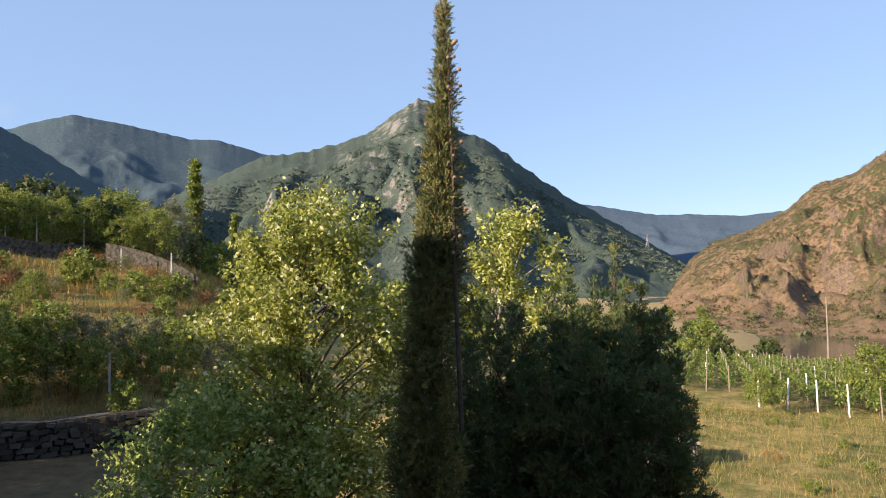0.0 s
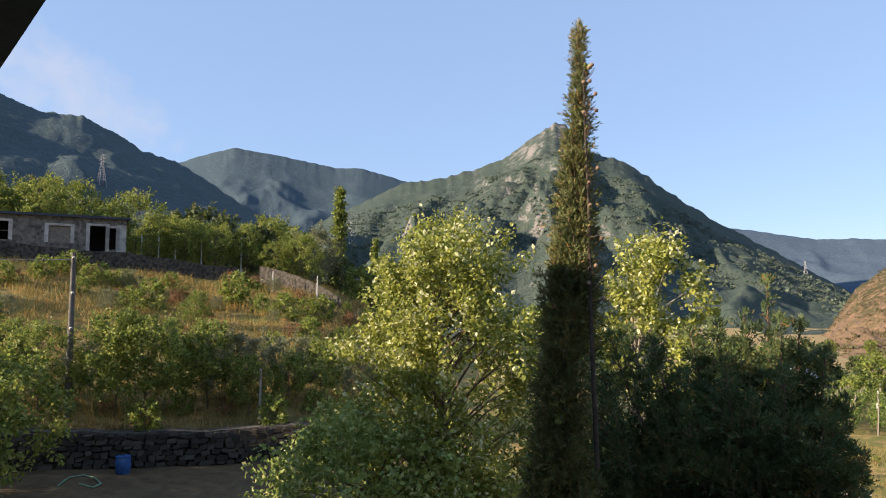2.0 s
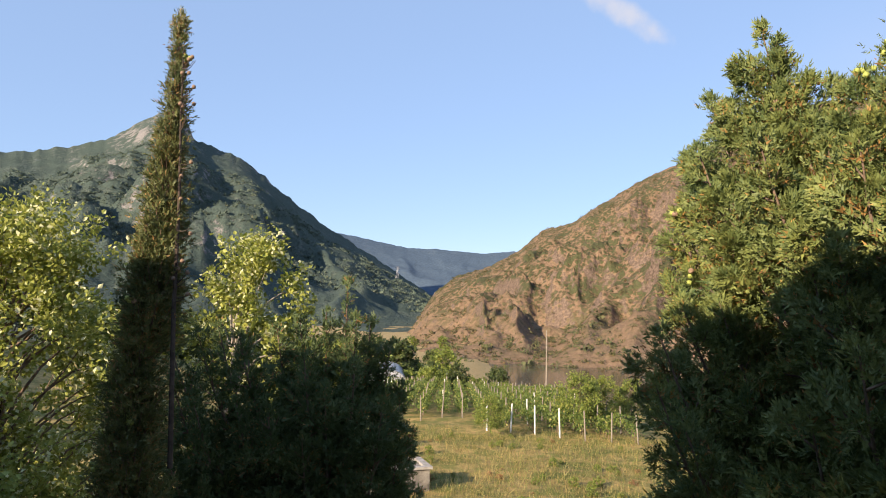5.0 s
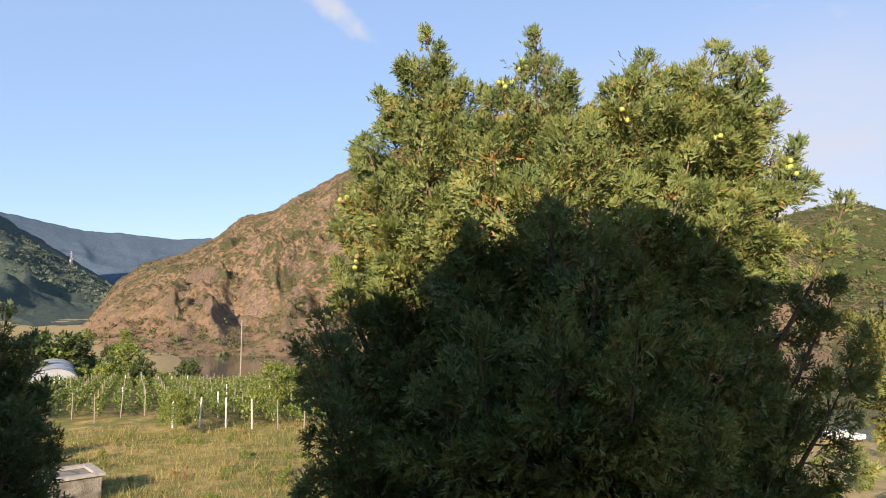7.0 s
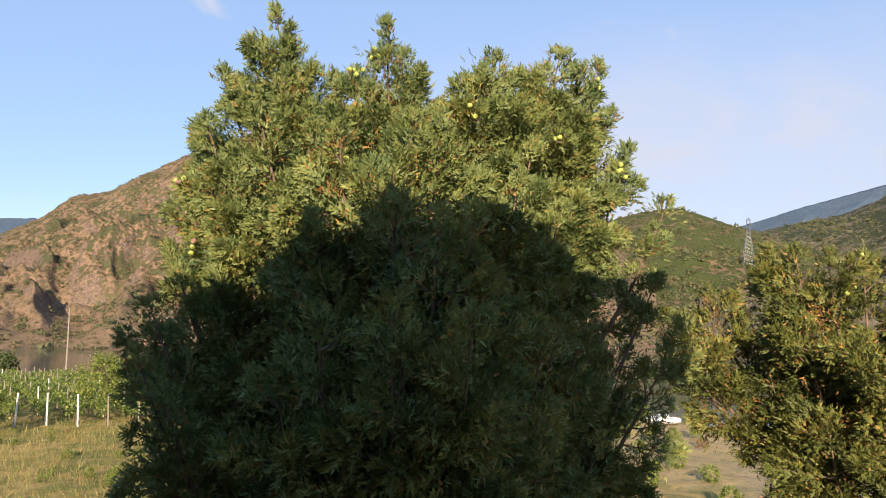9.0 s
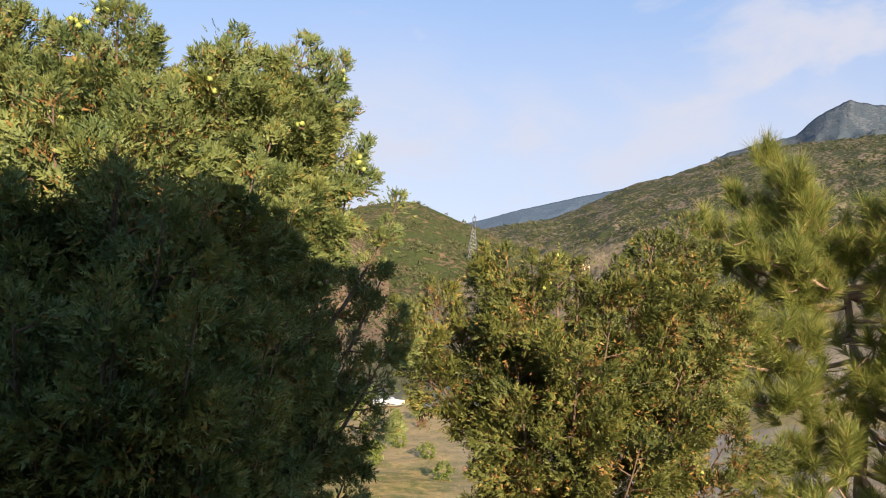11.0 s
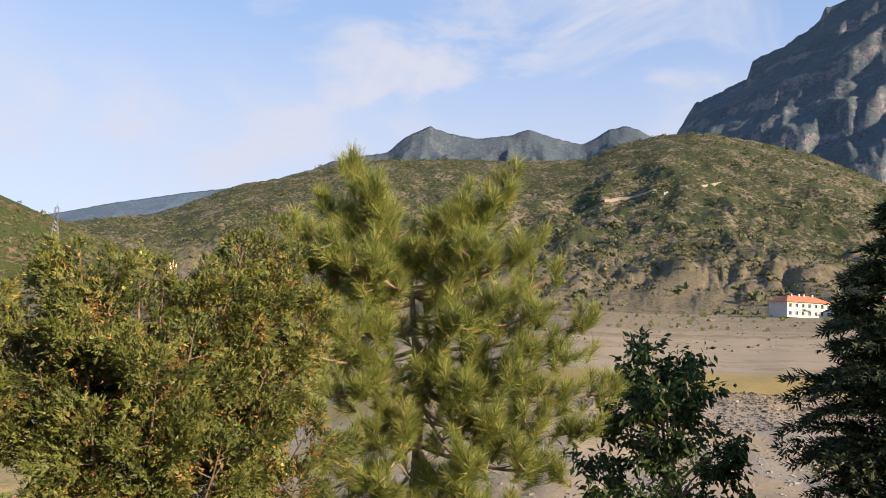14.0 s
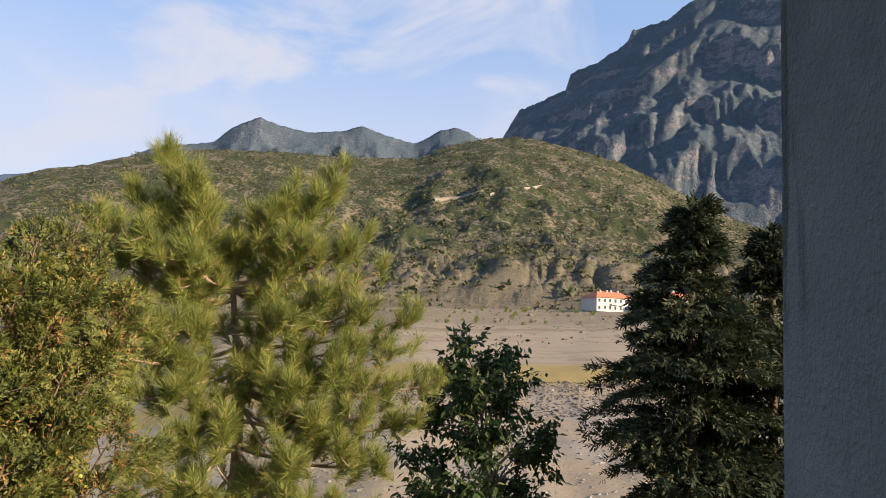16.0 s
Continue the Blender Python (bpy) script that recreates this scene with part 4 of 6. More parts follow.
def pine_tree(name, label, base, trunk_pts, tips, seed, tuft_per=14, needle=0.175):
    """A pine: bare limbs that end in brushes of long needles."""
    rng = np.random.default_rng(seed)
    tree = tagged(new(name), label, "tree")
    base = np.asarray(base, float)
    tree.location = base
    T = np.asarray(trunk_pts, float) - base
    part("trunk", mesh_of("trunk", *tube(T, np.linspace(0.10, 0.02, len(T)), 8), M_PINE_BARK, True), tree)
    pos, dirs = [], []
    for az, el, d, size in tips:
        q = aim(az, el, d) - base
        h = np.clip((q[2] - 0.55 * np.linalg.norm(q[:2] - T[-1][:2]) - 0.25 - T[0][2]) / (T[-1][2] - T[0][2]), 0.05, 0.97)
        p, _ = along(T, np.array([h]))
        P = bow(p[0], q, (q - p[0]) * [0.06, 0.06, 0] + [0, 0, -0.10], 8)
        wood = [tube(P, np.linspace(0.023, 0.008, 8), 6)]
        n = max(3, int(tuft_per * size))
        for k in range(n):
            u = 1.0 if k == 0 else rng.uniform(0.3, 1.0)
            c, t = along(P, np.array([u]))
            o = unit(rng.normal(size=3) + t[0] * 0.8 + np.array([0, 0, 0.7]))
            e = c[0] + o * (0.0 if k == 0 else rng.uniform(0.10, 0.34) * (1.25 - 0.6 * u))
            if k:
                wood.append(tube(bow(c[0], e, (0, 0, -0.02), 4), np.linspace(0.008, 0.004, 4), 4))
            pos.append(e)
            dirs.append(unit(o * 0.7 + np.array([0, 0, 0.8])))
        part("limb", mesh_of("limb", *joined(wood), M_PINE_BARK, True), tree)
    pos, dirs = np.array(pos), np.array(dirs)
    per = 150
    n = len(pos)
    back = rng.uniform(0, 0.2, (n, per)) * rng.uniform(0.6, 1.1, (n, 1))
    P = pos[:, None] - dirs[:, None] * back[..., None]
    D = unit(dirs[:, None] * rng.uniform(0.7, 1.5, (n, per, 1)) + unit(rng.normal(size=(n, per, 3))) * 0.95)
    L = needle * rng.uniform(0.65, 1.1, n * per)
    V, F = spikes(P.reshape(-1, 3), D.reshape(-1, 3), unit(rng.normal(size=(n * per, 3))), L, 0.0048)
    part("crown", mesh_of("crown", V, F, M_PINE), tree)
    return tree


p_mid = aim(108.3, -8, 6.8)
p_base = to_ground(p_mid)
p_top = aim(107.5, 3.5, 6.8)
tips = [(102.7, 11.3, 6.5, 2.2), (100.2, 8.6, 6.6, 1.6), (104.4, 9.6, 6.4, 1.6), (105.8, 7.0, 6.4, 1.5), (98.0, 5.5, 6.5, 1.5), (101.5, 5.0, 6.2, 1.8), (104.0, 4.0, 6.2, 1.4), (116.6, 10.4, 6.6, 1.6), (112.3, 8.8, 6.5, 1.7), (114.2, 7.6, 6.5, 1.6), (110.8, 6.4, 6.4, 1.6), (113.5, 4.5, 6.3, 1.8), (116.5, 4.0, 6.5, 1.5), (118.5, 5.2, 6.6, 1.0), (97.5, 0.5, 6.3, 1.6), (101.0, -1.5, 6.1, 1.6), (122.5, -1.5, 6.7, 1.2), (118.0, -1.0, 6.4, 1.8), (114.5, 0.0, 6.2, 1.8), (111.5, -2.0, 6.1, 1.5), (105.0, -2.5, 6.3, 1.0), (124.0, -7.3, 6.7, 1.3), (120.0, -7.5, 6.4, 1.4), (116.0, -6.0, 6.2, 1.8), (112.0, -7.5, 6.1, 1.6), (103.0, -7.0, 6.1, 1.6), (98.5, -7.5, 6.2, 1.6), (101.0, -12.5, 6.0, 1.6), (105.0, -14.5, 6.0, 1.4), (112.0, -13.5, 6.0, 1.8), (116.0, -12.5, 6.1, 1.8), (119.5, -13.5, 6.3, 1.4), (108.0, 4.0, 6.6, 1.4), (109.5, 1.0, 6.9, 1.4), (106.5, 1.5, 6.7, 1.5), (103.0, 7.5, 6.6, 1.6), (115.5, 8.0, 6.7, 1.4), (99.5, 3.0, 6.6, 1.6), (104.0, 0.5, 6.6, 1.6), (119.5, 2.0, 6.6, 1.2), (110.0, -5.0, 6.4, 1.4), (107.0, -11.0, 6.1, 1.2), (118.0, -4.0, 6.4, 1.6), (121.5, -4.5, 6.6, 1.2), (114.0, -10.0, 6.1, 1.8), (118.0, -10.0, 6.2, 1.8), (122.0, -10.5, 6.5, 1.4), (100.0, -4.5, 6.3, 1.6), (104.5, -10.5, 6.2, 1.4), (112.5, -16.5, 6.0, 1.8), (118.5, -17.0, 6.1, 1.6), (106.5, -18.0, 6.0, 1.6), (99.0, -15.0, 6.1, 1.6), (109.5, -17.0, 6.2, 1.4), (115.0, -18.0, 6.2, 1.6), (102, -18, 6.1, 1.4)]
pine_tree("pine", "sunlit pine with long yellow-green needles and bare limbs", p_base, [p_base, (p_base + p_mid) / 2 + [0.04, 0, 0], p_mid, p_top], tips, 51)


def broadleaf(name, label, height, clumps, mat, seed, leaves, size, sigma, crown, low=0.35, bark=None, trunk_r=None, droop=0.0, flat=0.0, split=True, slim=0.72, cone=False, shoots=7):
    """A broad-leaved tree at the origin. crown: half sizes of the crown; low: where it begins; clumps of leaves end the limbs."""
    rng = np.random.default_rng(seed)
    tree = tagged(new(name), label, "tree")
    rx, ry = crown
    z0 = height * low
    r0 = trunk_r or height * 0.011
    top = np.array([rng.normal(0, 0.03) * height, rng.normal(0, 0.03) * height, height * 0.86])
    T = bow((0, 0, 0), top, rng.normal(0, 0.03, 3) * height, 7)
    wood = [tube(T, np.linspace(r0, r0 * 0.25, 7), 7)]
    cs = []
    for k in range(clumps):
        u = (k + 0.5) / clumps
        z = z0 + (height - z0) * u
        w = math.sqrt(max(0.02, 1 - (2 * u - 0.85) ** 2 / 1.35)) if not cone else (1.05 - u) ** 0.55
        a = k * 2.399 + rng.uniform(-0.5, 0.5)
        f = math.sqrt(rng.uniform(0.3, 1.0)) * rng.uniform(0.8, 1.15)
        c = np.array([rx * w * f * math.cos(a), ry * w * f * math.sin(a), z])
        cs.append(c)
        p, _ = along(T, np.array([np.clip((z - 0.35 * math.hypot(c[0], c[1])) / height / 0.9, 0.12, 0.95)]))
        wood.append(tube(bow(p[0], c, (0, 0, 0.05 * height * rng.uniform(-0.5, 1)), 6), np.linspace(r0 * 0.28, r0 * 0.06, 6), 5))
    cs = np.array(cs)
    i = rng.integers(0, clumps, leaves)
    # leaves sit along the shoots that fan out of each limb's end
    away = unit(cs - np.array([0, 0, z0]))
    S = unit(rng.normal(size=(clumps, shoots, 3)) + away[:, None] * 0.6 + np.array([0, 0, 0.3])) * rng.uniform(0.6, 1.25, (clumps, shoots, 1))
    j = rng.integers(0, shoots, leaves)
    off = S[i, j] * (sigma * 2.0 * rng.uniform(0, 1, leaves) ** 0.7)[:, None] + rng.normal(size=(leaves, 3)) * sigma * 0.24
    P = cs[i] + off
    D = unit(off / sigma * 0.35 + rng.normal(size=(leaves, 3)) * 0.8 - np.array([0, 0, 0.25 + droop]))
    N = unit(rng.normal(size=(leaves, 3)) * 0.8 + np.array([0, 0, 0.8 + flat]))
    L = size * rng.uniform(0.6, 1.25, leaves)
    V, F = blades(P, D, N, L, L * slim, 0.15) if size < 0.18 else spikes(P, D, N, L * 1.1, L * slim * 1.25)
    if split:
        for k, w in enumerate(wood):
            part("limb" if k else "trunk", mesh_of("limb" if k else "trunk", *w, bark or M_BARK, True), tree)
    else:
        part("trunk", mesh_of("trunk", *joined(wood), bark or M_BARK, True), tree)
    part("crown", mesh_of("crown", V, F, mat), tree)
    return tree


def stand(tree, x, y, turn=0.0, scale=1.0, sink=0.05):
    tree.matrix_world = pose(x, y, float(ground_z(x, y)) - sink, 0, 0, turn) @ Matrix.Scale(scale, 4)
    return tree


lin = aim(-11.0, 0, 10.4)
stand(broadleaf("linden", "young linden with pale sunlit yellow-green leaves", 8.0, 140, M_LINDEN, 61, 60000, 0.074, 0.26, (1.6, 1.6), 0.2, M_BARK), lin[0], lin[1])
lin = aim(5.4, 0, 10.8)
stand(broadleaf("linden", "pale-leaved young tree behind the cypress", 7.9, 54, M_LINDEN, 62, 20000, 0.078, 0.24, (0.82, 0.82), 0.4, M_PALE_BARK), lin[0], lin[1])
low_tree = aim(-17.5, 0, 9.4)
stand(broadleaf("shaded_tree", "low green tree standing in the house's shade", 5.3, 80, M_SHADED, 63, 28000, 0.078, 0.28, (1.65, 1.65), 0.40, M_BARK), low_tree[0], low_tree[1])
ch = aim(127.6, 0, 8.0)
stand(broadleaf("cherry", "dark glossy cherry tree with drooping leaves", 7.0, 64, M_CHERRY, 64, 16000, 0.1, 0.16, (1.5, 1.5), 0.4, M_BARK, droop=0.5, slim=0.45, cone=True), ch[0], ch[1])


def fir_tree(name, label, base, height, reach, seed, branches=84):
    """A dark fir: tiers of drooping boughs with flat sprays of short needles."""
    rng = np.random.default_rng(seed)
    tree = tagged(new(name), label, "tree")
    tree.location = base
    part("trunk", mesh_of("trunk", *tube([(0, 0, 0), (0.03, 0, height * 0.5), (0, 0, height)], [0.13, 0.08, 0.012], 8), M_BARK, True), tree)
    leaf = []
    for k in range(branches):
        u = ((k + 0.5) / branches) ** 0.9
        z = height * (0.3 + 0.69 * u) + (rng.normal(0, 0.22) if u < 0.88 else 0.0)
        a = k * 2.399
        L = max(0.14, min(0.17 * reach * (height - z), 0.82)) * rng.uniform(0.55, 1.15)
        d = np.array([math.cos(a), math.sin(a), 0.0])
        P = bow((0, 0, z), d * L + np.array([0, 0, z + rng.uniform(-0.28, 0.3) * L + 0.2 * L * u]), (0, 0, 0.14 * L), 7)
        wood = [tube(P, np.linspace(0.006 + 0.008 * L, 0.003, 7), 5)]
        n = int(190 * L) + 30
        c, t = along(P, rng.uniform(0.12, 1.0, n))
        s = np.cross(t, np.array([0, 0, 1.0]))
        side = s * rng.choice([-1.0, 1.0], n)[:, None]
        w = (0.42 * L + 0.06) * rng.uniform(0, 1, n) ** 1.2
        p = c + side * w[:, None] + t * (w * 0.6)[:, None] - np.array([0, 0, 0.25]) * (w ** 1.5)[:, None] + rng.normal(0, 0.02, (n, 3))
        D = unit(t * 0.8 + side * 0.6 + rng.normal(0, 0.2, (n, 3)) + np.array([0, 0, -0.08]))
        leaf.append(sprays(rng, p, D, rng.uniform(0.10, 0.17, n), 6, 0.95, 0.3))
        part("bough", mesh_of("bough", *joined(wood), M_BARK, True), tree)
    part("crown", mesh_of("crown", *joined(leaf), M_FIR), tree)
    return tree


f_tip = aim(144.3, 6.6, 7.8)
f_base = to_ground(f_tip)
fir_tree("fir", "dark green fir with layered drooping boughs", f_base, f_tip[2] - f_base[2], 2.4, 71, 175)
f_tip = aim(149.8, 4.4, 8.4)
f_base = to_ground(f_tip)
fir_tree("fir", "dark green fir behind its neighbour", f_base, f_tip[2] - f_base[2], 2.45, 72, 175)

# ---- trees of the middle distance ----
kinds = {
    "orchard": broadleaf("fruit_tree", "leafy green fruit tree", 4.2, 26, M_ORCHARD, 81, 4800, 0.16, 0.36, (1.7, 1.7), 0.3, split=False),
    "walnut": broadleaf("fruit_tree", "broad orchard tree with yellow-green leaves", 5.0, 34, M_WALNUT, 82, 5600, 0.175, 0.42, (2.3, 2.3), 0.28, split=False),
    "olive": broadleaf("grey_tree", "grey-green olive tree on terrace", 3.6, 24, M_OLIVE, 83, 5000, 0.13, 0.36, (1.6, 1.6), 0.2, split=False),
    "dark": broadleaf("woodland_tree", "dark green leafy woodland tree", 7.0, 34, M_DARKTREE, 84, 1500, 0.5, 0.55, (2.5, 2.5), 0.15, split=False),
    "wood": broadleaf("woodland_tree", "leafy green woodland tree", 6.5, 32, M_ORCHARD, 85, 1500, 0.5, 0.55, (2.6, 2.6), 0.12, split=False),
    "shrub": broadleaf("shrub", "low rounded green shrub", 1.8, 14, M_ORCHARD, 86, 1000, 0.2, 0.26, (1.0, 1.0), 0.08, split=False),
    "dry": broadleaf("shrub", "reddish dry hillside shrub", 1.6, 12, foliage("red_leaf", (0.22, 0.10, 0.05), (0.34, 0.16, 0.08), (0.3, 0.25, 0.1), 0.2, 0.3), 87, 1200, 0.15, 0.25, (1.0, 1.0), 0.06, split=False),
    "poplar": broadleaf("poplar", "slim upright green poplar", 11.0, 46, M_ORCHARD, 88, 4200, 0.3, 0.26, (0.42, 0.42), 0.08, split=False),
}
used = set()


def put(kind, az, r, scale=1.0, group=""):
    """A tree of that kind at that bearing and distance; the first one moves there, the others are copies."""
    x, y = r * math.sin(radians(az)), r * math.cos(radians(az))
    m = pose(x, y, float(ground_z(x, y)) - 0.08, 0, 0, (az * 73 + r * 31) % 360) @ Matrix.Scale(scale, 4)
    if kind in used:
        ob = copy_thing(kinds[kind], m)
    else:
        used.add(kind)
        ob = kinds[kind]
        ob.matrix_world = m
    if group:
        tagged(ob, group=group)
    return ob


rnd = random.Random(5)
# orchard on the terraces
for az, r, kind, sc in ((-44.5, 27, "walnut", 1.0), (-49, 29, "walnut", 1.1), (-36.2, 36, "orchard", 1.05), (-31.5, 37, "orchard", 0.75), (-41.0, 36.5, "walnut", 0.75), (-28.4, 37.6, "olive", 0.95), (-25.5, 38.2, "olive", 0.9),
                        (-23.0, 39, "olive", 0.85), (-46.5, 36.8, "olive", 0.9), (-38.5, 39, "olive", 0.7), (-26.6, 36, "orchard", 0.6), (-23.5, 37, "orchard", 0.55), (-21.0, 38, "orchard", 0.7), (-43.0, 38.5, "orchard", 0.7), (-49, 40, "walnut", 0.7), (-18, 40, "olive", 0.8), (-15, 44, "walnut", 0.7)):
    put(kind, az, r, sc, "orchard trees")
for k in range(10):
    az = -49 + 3.0 * k
    put(("shrub", "dry", "shrub")[k % 3], az + 0.5 * math.sin(k * 5.0), 35.6 + 1.3 * math.sin(k * 2.2), (0.75, 0.62, 0.9)[k % 3], "orchard undergrowth")
for az, r, kind, sc in ((-34.4, 36.0, "walnut", 0.9), (-29.6, 37.0, "orchard", 0.9), (-47.5, 31.0, "walnut", 0.95)):
    put(kind, az, r, sc, "orchard trees")
# Unseen trees, added left of the view to shade the terrace wall.
for az, r in ((-56, 36), (-61, 38)):
    put("walnut", az, r, 0.95, "orchard trees")
# More unseen trees, added to throw shade over the yard.
for az, r in ((-60, 30), (-66, 27), (-71, 24), (-56, 33), (-55.5, 27), (-60, 25)):
    put("walnut", az, r, 1.1, "orchard trees")
for az, r, kind, sc in ((-36.0, 62, "shrub", 1.0), (-32.6, 66, "shrub", 0.9), (-27.3, 66, "shrub", 1.0), (-30.0, 53, "dry", 1.1), (-24.0, 56, "shrub", 1.3), (-43.5, 60, "shrub", 1.1), (-26.4, 70, "dry", 1.0), (-28.2, 71, "dry", 1.1), (-39.3, 66, "shrub", 1.2), (-21, 58, "shrub", 1.3), (-23, 64, "dry", 0.9), (-47, 56, "shrub", 1.2), (-45, 66, "shrub", 1.3)):
    put(kind, az, r, sc, "hillside shrubs")
for k in range(64):
    put(("shrub", "dry", "shrub", "olive", "shrub")[k % 5], rnd.uniform(-46, -17), rnd.uniform(42, 67), rnd.uniform(0.4, 1.15) * (0.5 if k % 5 == 3 else 1.0), "hillside shrubs")
# woods above and behind the old house
for az, r, kind, sc in ((-45.5, 88, "walnut", 1.5), (-42.5, 90, "wood", 0.9), (-39.5, 90, "walnut", 1.55), (-37.2, 86, "wood", 0.9), (-35.2, 82, "walnut", 1.45), (-33.5, 88, "wood", 0.8), (-32.2, 78, "walnut", 1.05), (-30.2, 80, "walnut", 1.05), (-28.6, 92, "dark", 1.0), (-30.4, 98, "dark", 1.15), (-32.5, 100, "dark", 1.0),
                        (-27.0, 100, "dark", 0.9), (-24.6, 92, "wood", 1.15), (-23.0, 88, "wood", 1.0), (-21.6, 78, "olive", 1.7), (-22.6, 74, "walnut", 0.9), (-25.4, 84, "walnut", 1.3), (-19.6, 84, "dark", 0.6), (-18.0, 80, "wood", 0.7), (-16.5, 90, "dark", 0.6), (-14.8, 86, "wood", 0.7), (-13.0, 92, "wood", 0.8), (-26.0, 78, "dark", 0.7), (-19.7, 122, "poplar", 1.7), (-16.8, 130, "poplar", 0.72), (-47.5, 84, "dark", 1.0), (-49, 92, "wood", 1.2), (-34.3, 75.0, "walnut", 0.95), (-31.6, 75.5, "orchard", 1.05), (-29.2, 76, "walnut", 0.95), (-27.0, 76, "orchard", 1.1), (-24.8, 74, "walnut", 0.7), (-30.6, 52, "orchard", 0.55), (-34.0, 57, "shrub", 1.5), (-27.6, 61, "shrub", 1.7), (-41.5, 81.5, "walnut", 1.4), (-44.0, 82, "orchard", 1.2)):
    put(kind, az, r, sc, "hillside woods")
for k in range(46):
    az, r = -52 + k * 0.9 + rnd.uniform(-0.5, 0.5), rnd.uniform(105, 190)
    put(rnd.choice(("wood", "dark", "wood", "dark")), az, r, rnd.uniform(0.8, 1.35), "hillside woods")
# woods beyond the vineyard
for k in range(130):
    az = rnd.uniform(-10, 21.5)
    r = rnd.uniform(108, 150) if k % 2 else rnd.uniform(150, 330)
    put(rnd.choice(("wood", "dark", "wood", "wood")), az, r, rnd.uniform(0.7, 1.2), "valley woods")
for az, r, kind, sc in ((21.6, 112, "dark", 0.62), (25.0, 118, "dark", 0.66), (19.5, 106, "wood", 0.6), (19.0, 101, "wood", 0.5), (11.6, 60, "walnut", 0.7), (10.5, 56, "walnut", 0.6), (31.5, 52, "orchard", 0.85), (33.2, 56, "walnut", 0.7), (24.4, 45.5, "orchard", 0.55), (14.0, 38, "shrub", 1.2), (12.0, 34, "shrub", 1.3), (35.5, 60, "orchard", 0.8), (38, 64, "orchard", 0.8), (42, 66, "walnut", 0.8)):
    put(kind, az, r, sc, "valley trees")
for k in range(18):
    put(("wood", "dark", "wood")[k % 3], 11 + 0.85 * k + rnd.uniform(-0.4, 0.4), rnd.uniform(110, 124), rnd.uniform(0.4, 0.68), "valley trees")
# shore by the boat
for az, r, kind, sc in ((73.0, 121, "shrub", 1.7), (76.9, 117, "shrub", 1.6), (72.2, 112, "shrub", 1.9), (76.9, 104, "orchard", 0.45), (73.6, 100, "shrub", 1.0), (74.6, 90, "shrub", 0.8), (75.3, 93, "orchard", 0.55), (77.4, 96, "dry", 1.1), (72.9, 84, "orchard", 0.4), (74.0, 72, "shrub", 0.9), (71.5, 100, "shrub", 1.5), (75.6, 76, "shrub", 1.1), (78.0, 70, "shrub", 1.0), (70.0, 90, "shrub", 1.6), (79.5, 60, "shrub", 1.0), (73.5, 66, "shrub", 1.3)):
    put(kind, az, r, sc, "shore shrubs")
# weeds and small bushes in the meadow
for k in range(80):
    put(("shrub", "dry", "shrub", "shrub")[k % 4], rnd.uniform(17, 44), rnd.uniform(16, 46), rnd.uniform(0.12, 0.34), "meadow weeds")
# scattered scrub on the flats below the far slope
for k in range(85):
    az, r = rnd.uniform(114, 150), rnd.uniform(255, 400)
    put("shrub", az, r, rnd.uniform(0.5, 1.3), "river flat scrub")

# ---- vineyard ----
M_POST = plain("white_concrete", (0.62, 0.61, 0.58), (0.75, 0.74, 0.70), 5, 0.85)
M_DARKPOLE = plain("weathered_concrete", (0.10, 0.095, 0.09), (0.17, 0.16, 0.15), 6, 0.9)
M_RIM = plain("worn_concrete", (0.28, 0.26, 0.23), (0.42, 0.39, 0.35), 5, 0.9)
M_WOOD = plain("grey_wood", (0.20, 0.17, 0.14), (0.32, 0.28, 0.23), 6, 0.9)


STEM = mesh_of("stem", *tube(bow((0, 0, -0.05), (0.08, 0.05, 0.7), (0.05, 0, 0), 4), [0.03, 0.025, 0.022, 0.02], 5), M_BARK)


def vine_row(k, start, end, rng):
    row = tagged(new("vine_row"), "row of green grapevines tied to posts", "vine row", "vineyard rows")
    row.location = (*start, float(ground_z(*start)))
    n_m = np.linalg.norm(end - start)
    n = int(n_m * 85)
    u = rng.uniform(0.01, 1, n)
    s = unit(np.array([end[1] - start[1], start[0] - end[0]]))
    xy = start + (end - start) * u[:, None] + s * rng.normal(0, 0.26, n)[:, None]
    h = np.array([noise.noise(Vector((q * n_m * 0.5, k * 3.1, 0))) for q in u])
    z = ground_z(xy[:, 0], xy[:, 1]) + 0.35 + (1.12 + 0.45 * h) * rng.beta(1.5, 1.1, n)
    P = np.column_stack([xy, z]) - np.array(row.location)
    L = rng.uniform(0.11, 0.22, n)
    V, F = blades(P, unit(rng.normal(size=(n, 3)) - np.array([0, 0, 0.5])), unit(rng.normal(size=(n, 3)) + np.array([0, 0, 0.7])), L, L * 0.85, 0.12)
    part("foliage", mesh_of("foliage", V, F, M_VINE), row)
    for q in np.arange(0.6, n_m, 1.3):
        p = start + (end - start) * q / n_m
        b = np.array([p[0], p[1], float(ground_z(*p))]) - np.array(row.location)
        stem = part("stem", STEM, row)
        stem.location = b
        stem.rotation_euler = (0, 0, q * 2.4)
    for q in np.arange(0, n_m, 4.6):
        p = start + (end - start) * q / n_m
        b = np.array([p[0], p[1], float(ground_z(*p)) - 0.1]) - np.array(row.location)
        tall = 2.05 if q == 0 else 2.0
        lean = rng.normal(0, 0.05, 2)
        part("post", mesh_of("post", *tube([b, b + [lean[0], lean[1], tall]], [0.06, 0.052] if q == 0 and -2 < k < 3 else [0.05, 0.045], 6), M_POST if (q == 0 and -2 < k < 3) or rng.random() < 0.12 else M_WOOD), row)


